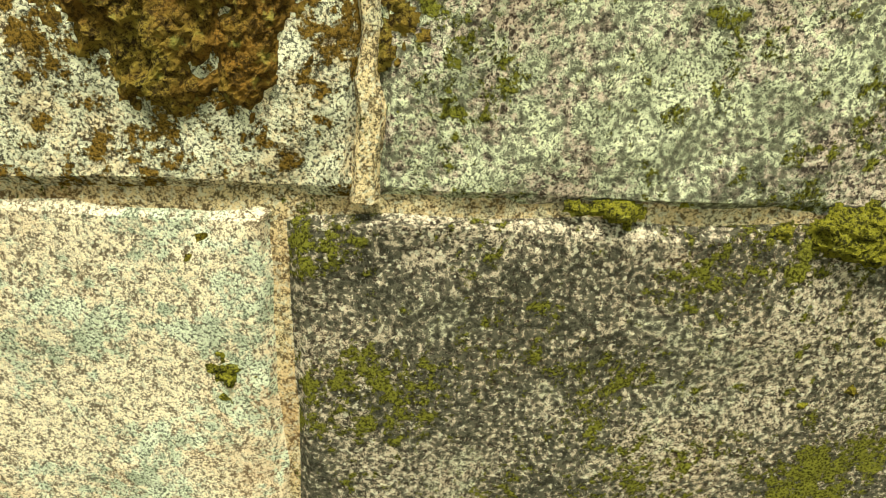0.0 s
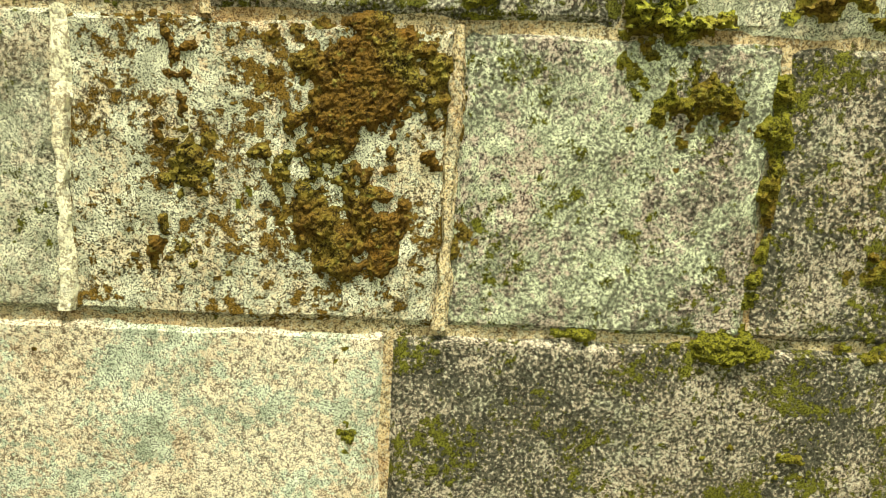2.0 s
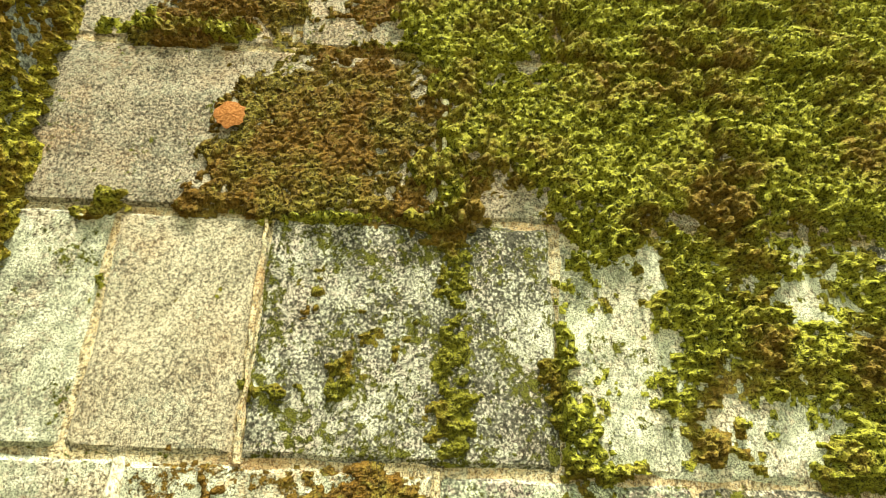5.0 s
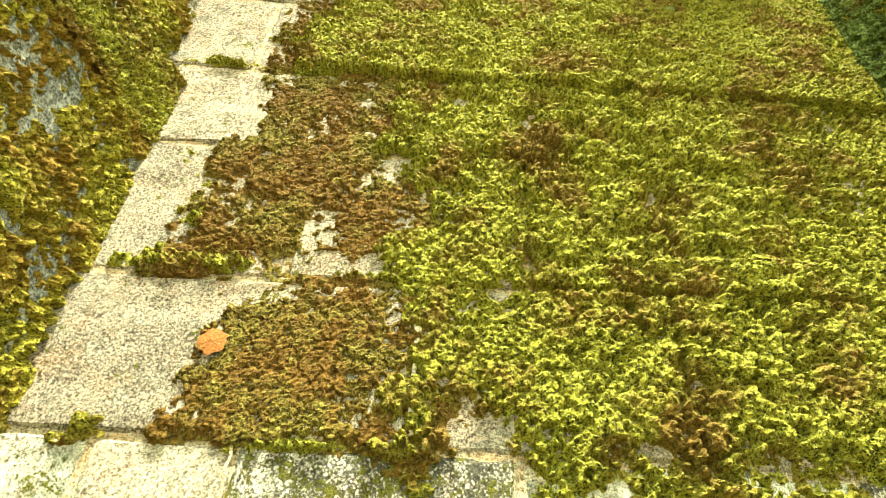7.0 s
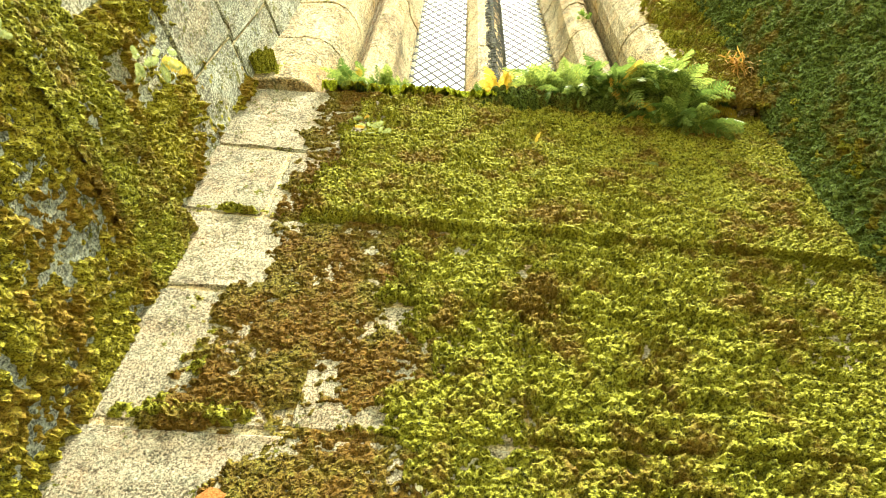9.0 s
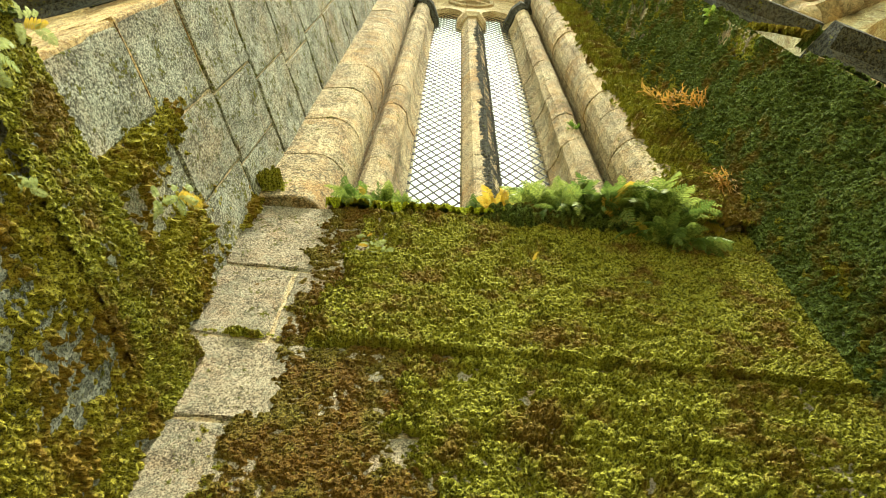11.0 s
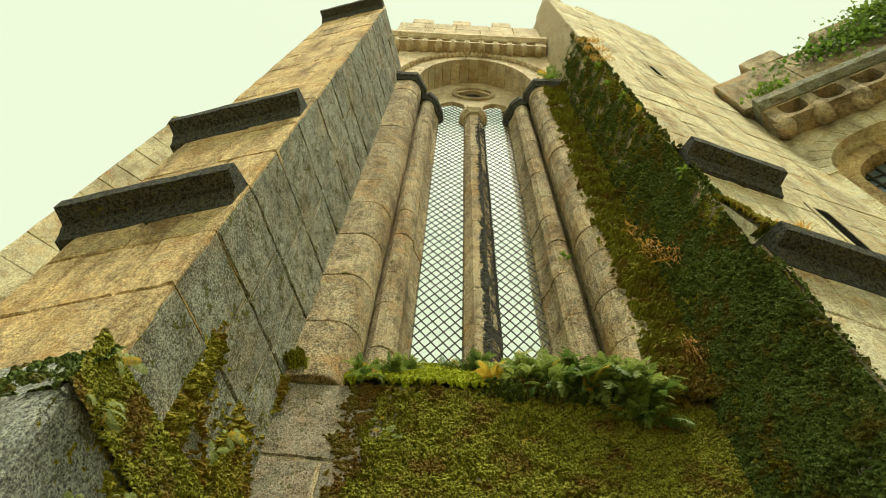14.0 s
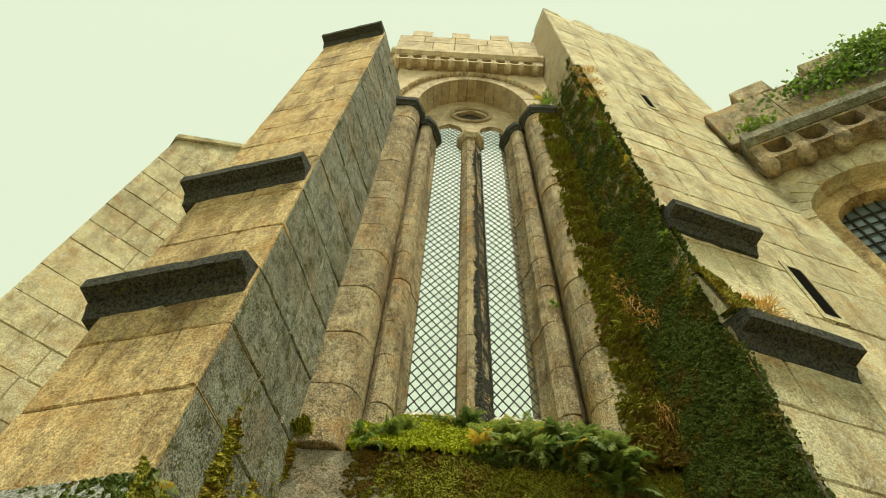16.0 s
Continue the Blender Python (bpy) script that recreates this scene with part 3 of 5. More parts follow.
# ---- windows: glass behind a lozenge lattice ----
for name, x0, x1 in (("window_1", -0.285, 0.118), ("window_2", 0.402, 0.805)):
    win = empty(name, ((x0 + x1) / 2, 0.58, 5.2), "tall narrow leaded light with a lozenge lattice", "window", "tall lights", "structure")
    bm = bmesh.new()
    nz = 60
    rows = [[bm.verts.new((x0 - 0.03 + (x1 - x0 + 0.06) * i / 4, 0.59 + random.uniform(-0.002, 0.002), 5.1 + 6.7 * j / nz)) for i in range(5)] for j in range(nz + 1)]
    for j in range(nz):
        for i in range(4):
            bm.faces.new((rows[j][i], rows[j][i + 1], rows[j + 1][i + 1], rows[j + 1][i]))
    bmesh.ops.solidify(bm, geom=list(bm.faces), thickness=0.006)
    part("pane", bm, M_GLASS, win, "pale frosted glass")
    verts, faces = [], []
    cw, ch = 0.094, 0.138
    slope = ch / cw
    for sign in (1, -1):
        k = -6
        while 5.15 + k * ch < 11.75:
            zc = 5.15 + k * ch
            k += 1
            # a bar through (x0, zc) running at the lozenge slope
            xa, za, xb, zb = x0, zc, x1, zc + slope * (x1 - x0)
            if sign < 0:
                xa, xb = x1, x0
            if zb < 5.15 or za > 11.7:
                continue
            d = Vector((xb - xa, 0, zb - za)).normalized()
            s = Vector((-d.z, 0, d.x)) * 0.0044
            b = len(verts)
            for px, pz in ((xa, za), (xb, zb)):
                for o, y in ((1, 0.568), (-1, 0.568), (-1, 0.576), (1, 0.576)):
                    verts.append((px + s.x * o, y + 0.001 * sign, pz + s.z * o))
            faces += [(b + i, b + (i + 1) % 4, b + 4 + (i + 1) % 4, b + 4 + i) for i in range(4)]
    mesh_part("lattice", verts, faces, M_WIRE, win, "dark lozenge wire lattice")

# ---- buttress beside the bay, left of the window ----
def slab(c, a, b, d0, d1, s, u):
    """Plan rectangle from a corner: from a to b along u, from d0 to d1 along s."""
    return [flat(c + u * a + s * d0), flat(c + u * b + s * d0), flat(c + u * b + s * d1), flat(c + u * a + s * d1)]


def courses(z0, z1, step):
    zs = [z0]
    while zs[-1] < z1 - 0.01:
        nxt = zs[-1] + step * random.uniform(0.85, 1.15)
        zs.append(z1 if z1 - nxt < step * 0.5 else nxt)
    return zs


def clad(parent, corner, u, s, width, depth, z0, z1, step, front, side, long=0.62, quoin=0.28):
    """Courses of stones on the front (along u) and on the inner side (along s) of a pier."""
    n, m = -Vector(s), -Vector(u)
    for k, (a, b) in enumerate(zip(*(lambda z: (z, z[1:]))(courses(z0, z1, step)))):
        x = 0.0
        first = True
        while x < width - 0.02:
            e = x + long * random.uniform(0.6, 1.3) * (0.7 if first and k % 2 else 1)
            e = width if width - e < 0.2 else e
            part("stone", block(corner, u, n, x, e, a, b, quoin if first else 0.1, nx=3, ny=2, rough=0.005, edge=0.012), front, parent)
            x, first = e, False
        x = 0.012
        while x < depth - 0.02:
            e = x + long * random.uniform(0.5, 1.0)
            e = depth if depth - e < 0.2 else e
            part("stone", block(corner, s, m, x, e, a, b, 0.08, nx=3, ny=2, rough=0.005, edge=0.012), side, parent)
            x = e


def drip(parent, corner, u, s, z, width, out=0.14, rise=0.2):
    """A weathering with its drip mould across the front of a pier."""
    prof = [(-0.12, -0.03), (0.004, -0.03), (0.02, 0.03), (0.045, 0.06), (0.05, 0.09), (out + 0.02, 0.1), (out + 0.025, rise - 0.015), (out, rise), (-0.12, rise + 0.1)]
    a, b = corner + u * 0.015, corner + u * width
    a, b = a + Vector((0, 0, z)), b + Vector((0, 0, z))
    way = (b - a).normalized()
    if Vector((way.y, -way.x, 0)).dot(-Vector(s)) < 0:
        a, b = b, a
    part("drip_mould", sweep(prof, a, b), M_DRIP, parent, "near-black stone drip mould")


left = empty("wall_buttress_left", LC + LU * 0.5, "tall granite buttress with golden front and side darkened grey for shade and algae", "buttress", "", "structure")
W = 0.98
lip = LC - LU * 0.075 - LS * 0.11
lower = LC - LU * 0.15 - LS * 0.2
FOOT, LIP = 2.93, 3.22
FD = Vector((0.211, 0.977, 0))                # way of the foot's inner side
FDN = Vector((0.977, -0.211, 0))
part("core", prism(slab(lower, 0.012, W + 0.3, 0.012, 1.7, FD, LU), -0.1, FOOT - 0.01), M_MORTAR, left)
part("core", prism(slab(LC, 0.012, W - 0.012, 0.012, 1.6, LS, LU), 2.8, 11.9), M_MORTAR, left)
clad(left, lower, LU, FD, W + 0.3, 1.3, 0.0, FOOT, 0.46, M_SLATE, M_SLATE)
# steep weathering over the foot, with a lip below the upper stage
bm = bmesh.new()
rings = []
for c, z in ((lower, FOOT - 0.02), (lip, LIP), (LC + LU * 0.02 + LS * 0.02, LIP + 0.06)):
    grow = (LC - c).dot(LU)
    rings.append([bm.verts.new(Vector((p.x, p.y, z))) for p in (c + LU * (W + 2 * grow), c, c + (FD if c is lower else LS) * (1.08 + (LC - c).dot(LS)))])
for r, q in zip(rings, rings[1:]):
    for i in range(2):
        bm.faces.new((r[i], r[i + 1], q[i + 1], q[i]))
part("weathering", bm, M_SLATE, left, "steep stone weathering under moss")
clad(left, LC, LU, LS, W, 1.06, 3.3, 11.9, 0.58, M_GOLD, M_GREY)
for z in (4.66, 6.24):
    drip(left, LC, LU, LS, z, W + 0.12)
drip(left, LC, LU, LS, 11.72, W + 0.02)

# ---- tower on the other side of the bay ----
tower = empty("wall_tower", RC + RU * 1.1, "granite tower wall with slit windows, mossy on its shaded side", "tower", "", "structure")
TW = 2.28
HEAD = 2.62
rlow = RC - RU * 0.035 - RS * 0.05
part("core", prism(slab(rlow, 0.01, TW + 0.03, 0.01, 1.6, RS, RU), -0.1, 4.8), M_MORTAR, tower)
part("core", prism(slab(RC + RS * 0.03, 0.012, HEAD - 0.012, 0.012, 1.6, RS, RU), 4.8, 16.1), M_MORTAR, tower)
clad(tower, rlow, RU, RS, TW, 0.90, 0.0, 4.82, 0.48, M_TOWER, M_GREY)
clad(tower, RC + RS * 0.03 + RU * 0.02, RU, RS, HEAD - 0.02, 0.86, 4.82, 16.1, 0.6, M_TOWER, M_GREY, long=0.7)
drip(tower, rlow, RU, RS, 4.62, 0.84)
drip(tower, RC, RU, RS, 6.24, 0.85)
for a, b in ((0.02, 0.42), (0.78, 1.22), (1.6, 2.05)):
    part("merlon", block(RC + RS * 0.03, RU, RN, a, b, 16.1, 16.42, 0.5, nx=3, ny=2, rough=0.012), M_TOWER, tower)
# sloped weathering over the lower stage
bm = bmesh.new()
ends = [[bm.verts.new(RC + RU * a + RN * o + Vector((0, 0, z))) for o, z in ((0.10, 4.80), (0.085, 4.93), (0.035, 5.30), (-0.02, 5.62), (-0.06, 4.80))] for a in (-0.012, 0.3, 0.62, 0.84)]
for r, q in zip(ends, ends[1:]):
    for i in range(5):
        bm.faces.new((r[i], r[(i + 1) % 5], q[(i + 1) % 5], q[i]))
bm.faces.new(ends[0])
bm.faces.new(ends[-1])
part("weathering", bm, M_TOWER, tower, "sloped stone weathering above the drip mould")


g = Graph("painted_hollow_shade")
M_VOID = g.finish(g.mix(g.noise(30), (0.006, 0.006, 0.006), (0.016, 0.015, 0.012)), 1.0, None, 0.0)


def slit(parent, along, z0, z1, width):
    """A loop on the tower's face: flat black panel as shade, stone surround."""
    c = RC + RS * 0.03 + RU * along
    f = -RS
    bm = bmesh.new()
    out = [(-width, z0 - 0.06), (width, z0 - 0.06), (width, z1 + 0.06), (-width, z1 + 0.06)]
    inn = [(-width * 0.62, z0), (width * 0.62, z0), (width * 0.62, z1), (-width * 0.62, z1)]
    ring = [[bm.verts.new(c + RU * a + f * d + Vector((0, 0, z))) for a, z in pts] for pts, d in ((out, 0.004), (out, 0.016), (inn, 0.016), (inn, 0.004))]
    for r, s in zip(ring, ring[1:]):
        for i in range(4):
            bm.faces.new((r[i], r[(i + 1) % 4], s[(i + 1) % 4], s[i]))
    part("loop_surround", bm, M_TOWER, parent)
    bm = bmesh.new()
    # near-black panel in place of a cut opening, its shade is the colour
    vs = [bm.verts.new(c + RU * a + f * 0.009 + Vector((0, 0, z))) for a, z in inn]
    bm.faces.new(vs)
    return part("loop_opening", bm, M_VOID, parent, "flat black panel painted as the shade in a narrow loop")


slit(tower, 1.22, 5.56, 6.26, 0.12)
slit(tower, 1.06, 10.45, 11.05, 0.09)

# ---- wall of the next bay, beyond the tower ----
FQ, FU = Vector((3.87, -0.11, 0)), Vector((0.883, -0.47, 0))
FN = Vector((-0.47, -0.883, 0))
FS = -FN
far = empty("wall_far_right", FQ + FU * 2, "granite wall with a round-arched window and corbelled parapet", "wall", "", "structure")


def far_xyz(a, out, z):
    p = FQ + FU * a + FN * out
    return (p.x, p.y, z)


AWX, AWZ, AWR = 0.78, 7.78, 0.66
hole = [(AWX - AWR, 5.0)] + [(AWX - AWR * math.cos(radians(a)), AWZ + AWR * math.sin(radians(a))) for a in range(0, 181, 12)] + [(AWX + AWR, 5.0)]
bm = pierced([(-0.4, 3.5), (6, 3.5), (6, 10.75), (-0.4, 10.75)], [hole], 0.0, 0.55)
for v in bm.verts:
    v.co = Vector(far_xyz(v.co.x, -v.co.y, v.co.z))
part("core", bm, M_TOWER, far)
bm = prism([flat(Vector(far_xyz(a, o, 0))) for a, o in ((-0.4, 0), (6, 0), (6, -0.55), (-0.4, -0.55))], -0.1, 3.5)
part("core", bm, M_TOWER, far)
# splayed inner order and glass
for r0, r1, d0, d1, m in ((AWR - 0.02, AWR - 0.24, -0.2, -0.26, M_GOLD),):
    bm = bmesh.new()
    rings = []
    for r, d in ((r0 + 0.05, d0), (r1, d0), (r1, d1 - 0.12)):
        pts = [(AWX - r, 5.0)] + [(AWX - r * math.cos(radians(a)), AWZ + r * math.sin(radians(a))) for a in range(0, 181, 12)] + [(AWX + r, 5.0)]
        rings.append([bm.verts.new(far_xyz(a, d, z)) for a, z in pts])
    for p, q in zip(rings, rings[1:]):
        for i in range(len(p) - 1):
            bm.faces.new((p[i], p[i + 1], q[i + 1], q[i]))
    part("inner_arch", bm, m, far)
for k in range(13):
    a0, a1 = radians(180 * k / 13 + 0.4), radians(180 * (k + 1) / 13 - 0.4)
    bm = bmesh.new()
    vs = [[bm.verts.new(far_xyz(AWX - r * math.cos(a), o, AWZ + r * math.sin(a))) for a in (a0, a1)] for r, o in ((AWR - 0.005, -0.1), (AWR - 0.005, 0.012), (AWR + 0.26, 0.012), (AWR + 0.26, -0.02))]
    for p, q in zip(vs, vs[1:]):
        bm.faces.new((p[0], p[1], q[1], q[0]))
    for i in (0, 1):
        bm.faces.new([p[i] for p in vs])
    part("voussoir", bm, M_TOWER, far)
win = empty("window_3", far_xyz(AWX, -0.4, 5.0), "round-headed window with small square panes", "window", "", "structure")
bm = bmesh.new()
bm.faces.new([bm.verts.new(far_xyz(AWX + a, -0.37, z)) for a, z in ((-0.45, 5.0), (0.45, 5.0), (0.45, 8.25), (-0.45, 8.25))])
g = Graph("dark_window_glass")
part("pane", bm, g.finish(g.mix(g.noise(6), (0.06, 0.09, 0.1), (0.16, 0.2, 0.2)), 0.12, None, 0.8), win)
verts, faces = [], []
for k in range(15):
    for a0, z0, a1, z1 in ((-0.5, 5.6 + k * 0.17, 0.5, 5.6 + k * 0.17), (-0.5 + k * 0.12, 5.0, -0.5 + k * 0.12, 8.2)):
        if a0 > 0.5:
            continue
        w = (0, 0.008) if a0 != a1 else (0.008, 0)
        b = len(verts)
        for o in (-0.36, -0.345):
            verts += [far_xyz(AWX + a0 - w[0], o, z0 - w[1]), far_xyz(AWX + a1 - w[0], o, z1 - w[1]), far_xyz(AWX + a1 + w[0], o, z1 + w[1]), far_xyz(AWX + a0 + w[0], o, z0 + w[1])]
        faces += [(b + 4, b + 5, b + 6, b + 7), (b, b + 1, b + 5, b + 4), (b + 3, b + 2, b + 6, b + 7)]
mesh_part("lattice", verts, faces, M_WIRE, win)
# corbel table and parapet
part("string_course", sweep([(-0.1, 0.0), (0.28, 0.0), (0.36, 0.06), (0.36, 0.2), (0.3, 0.26), (-0.1, 0.3)], far_xyz(0.0, 0, 9.3), far_xyz(6, 0, 9.3)), M_GREY, far, "grey moulded string course")
hollows = [hollow(0.30 + 0.42 * k, 9.26, 0.14, 0.2) for k in range(12)]
plate = pierced([(0.0, 8.86), (5.4, 8.86), (5.4, 9.298), (0.0, 9.298)], hollows, 0.0, 0.26)
for v in plate.verts:
    v.co = Vector(far_xyz(v.co.x, 0.26 - v.co.y, v.co.z))
part("corbel_table", plate, M_JAMB, far, "row of round pockets under the parapet")
for k in range(13):
    bm = bulb(0.115, 0.2, 0.15)
    for v in bm.verts:
        v.co = Vector(far_xyz(0.09 + 0.42 * k + v.co.x, 0.15 - v.co.y, 8.88 + v.co.z))
    part("corbel", bm, M_JAMB, far)
for k in range(7):
    part("stone", block(FQ + FN * 0.22, FU, FN, -0.1 + 0.85 * k, 0.75 + 0.85 * k, 9.6, 10.78, 0.5, nx=3, ny=3, rough=0.012), M_JAMB, far)
for a0, a1 in ((0.42, 0.92), (1.42, 1.98), (2.5, 3.0), (3.6, 4.1)):
    part("merlon", block(FQ + FN * 0.22, FU, FN, a0, a1, 10.78, 11.2, 0.45, nx=3, ny=2, rough=0.012), M_JAMB, far)
for z0, z1, k in ((4.0, 4.6, 0), (4.6, 5.2, 1), (5.2, 5.8, 0), (5.8, 6.4, 1), (6.4, 7.0, 0), (7.0, 7.6, 1), (8.66, 9.2, 0)):
    x = -0.1
    limit = AWX - AWR - 0.28 if 4.9 < z0 < 7.9 else 4.0
    while x < limit - 0.05:
        e = min(limit, x + 0.7 * random.uniform(0.7, 1.2))
        if e - x > 0.12:
            part("stone", block(FQ, FU, FN, x, e, z0, z1, 0.08, nx=2, ny=2), M_TOWER, far)
        x = e

# ---- buttress of the bay before, standing free against the sky ----
a38 = radians(38)
BU = Vector((math.cos(a38), math.sin(a38), 0))
BN = Vector((math.sin(a38), -math.cos(a38), 0))
BQ = Vector((-4.79, 1.0, 0))
back = empty("wall_buttress_far_left", BQ + BU, "sunlit granite buttress with a sloped coping", "buttress", "", "structure")
bm = prism([flat(BQ + BU * 0.012 - BN * 0.012), flat(BQ + BU * 2.6 - BN * 0.012), flat(BQ + BU * 2.6 - BN * 1.5), flat(BQ + BU * 0.012 - BN * 1.5)], -0.1, 11.6)
for v in bm.verts:
    if v.co.z > 5:
        v.co.z = 11.7 + 1.2 * (Vector((v.co.x, v.co.y, 0)) - BQ).dot(BU)
part("core", bm, M_TOWER, back)
zs = courses(0.0, 12.2, 0.55)
for k, (a, b) in enumerate(zip(zs, zs[1:])):
    x = 0.0 if b < 11.6 else 0.5
    while x < 2.55:
        e = min(2.6, x + random.uniform(0.45, 0.9))
        part("stone", block(BQ, BU, BN, x, e, a, b, 0.2 if x == 0 else 0.08, nx=2, ny=2, rough=0.006), M_TOWER, back)
        x = e
part("coping", sweep([(-1.5, 0.0), (0.05, 0.0), (0.06, 0.12), (-1.5, 0.14)], BQ - BU * 0.03 + Vector((0, 0, 11.68)), BQ + BU * 2.6 + Vector((0, 0, 14.8))), M_TOWER, back)

# pale pointing smeared over some joints of the bay
def pointing(x0, z0, x1, z1, width, material):
    a, b = Vector((x0, 0, z0)), Vector((x1, 0, z1))
    d = (b - a).normalized()
    side = Vector((-d.z, 0, d.x))
    n = int((b - a).length / 0.02)
    bm = bmesh.new()
    rows = []
    for i in range(n + 1):
        p = a.lerp(b, i / n) + side * random.uniform(-0.003, 0.003)
        w0, w1 = width * (0.45 + 0.14 * math.sin(i * 0.5) + random.uniform(-0.06, 0.06)), width * (0.45 + 0.14 * math.sin(i * 0.37 + 2) + random.uniform(-0.06, 0.06))
        out = random.uniform(-0.002, 0.002)
        rows.append([bm.verts.new(p + side * k + Vector((0, y, 0))) for k, y in ((-w0, 0.008), (-w0 * 0.6, -out), (w1 * 0.6, -out), (w1, 0.008))])
    for r, s in zip(rows, rows[1:]):
        for i in range(3):
            bm.faces.new((r[i], r[i + 1], s[i + 1], s[i]))
    part("pointing", bm, material, bay)


M_LIME = granite("pale_lime_pointing", (0.78, 0.70, 0.52), (0.5, 0.42, 0.28), 0.3, (0.75, 0.72, 0.55), 0.25, 0.03, grain=240)
pointing(-0.576, 1.12, -0.548, 1.55, 0.027, M_LIME)
pointing(-0.026, 1.09, 0.0, 1.53, 0.024, M_MORTAR)
pointing(-0.352, 1.54, -0.35, 2.01, 0.016, M_MORTAR)
pointing(0.008, 2.03, 0.01, 2.44, 0.02, M_LIME)


# ---- moss ----
# bare pale spots left between the cushions
BARE = [(0.357, 1.777, 0.06), (0.373, 1.63, 0.05), (0.436, 1.55, 0.06), (0.70, 1.65, 0.045), (0.65, 1.54, 0.05), (0.76, 1.88, 0.035), (0.79, 2.19, 0.03),
        (0.446, 2.04, 0.03), (0.53, 2.04, 0.02), (1.38, 3.72, 0.035), (1.305, 3.34, 0.035), (0.63, 2.79, 0.022), (0.2, 2.43, 0.03), (0.3, 3.12, 0.04)]


def wall_ridge(s, t):
    """Overhanging rows of fat cushions, and a swollen lip along one course."""
    x, z = s - 0.97, t + 1.53
    wave = 0.03 * (fbm(x * 5, z * 5, 3) - 0.5)
    rows = np.clip(1 - 1.5 * cell_noise(x * 9 + wave * 20, z * 19 + wave * 60 + x * 2.4) ** 2, 0, 1)
    where = smooth(blob(x, z, 0.75, 3.25, 0.5, 0.55) + 0.6 * blob(x, z, 0.75, 2.55, 0.5, 0.4) + 0.35 * blob(x, z, 0.6, 1.9, 0.5, 0.4), 0.15, 0.8)
    lip = z - 3.295 + 0.045 * x + wave
    return 0.030 * where * (rows - 0.25) + 0.026 * np.exp(-((lip - 0.02) / 0.022) ** 2) * smooth(x, -0.5, -0.2)


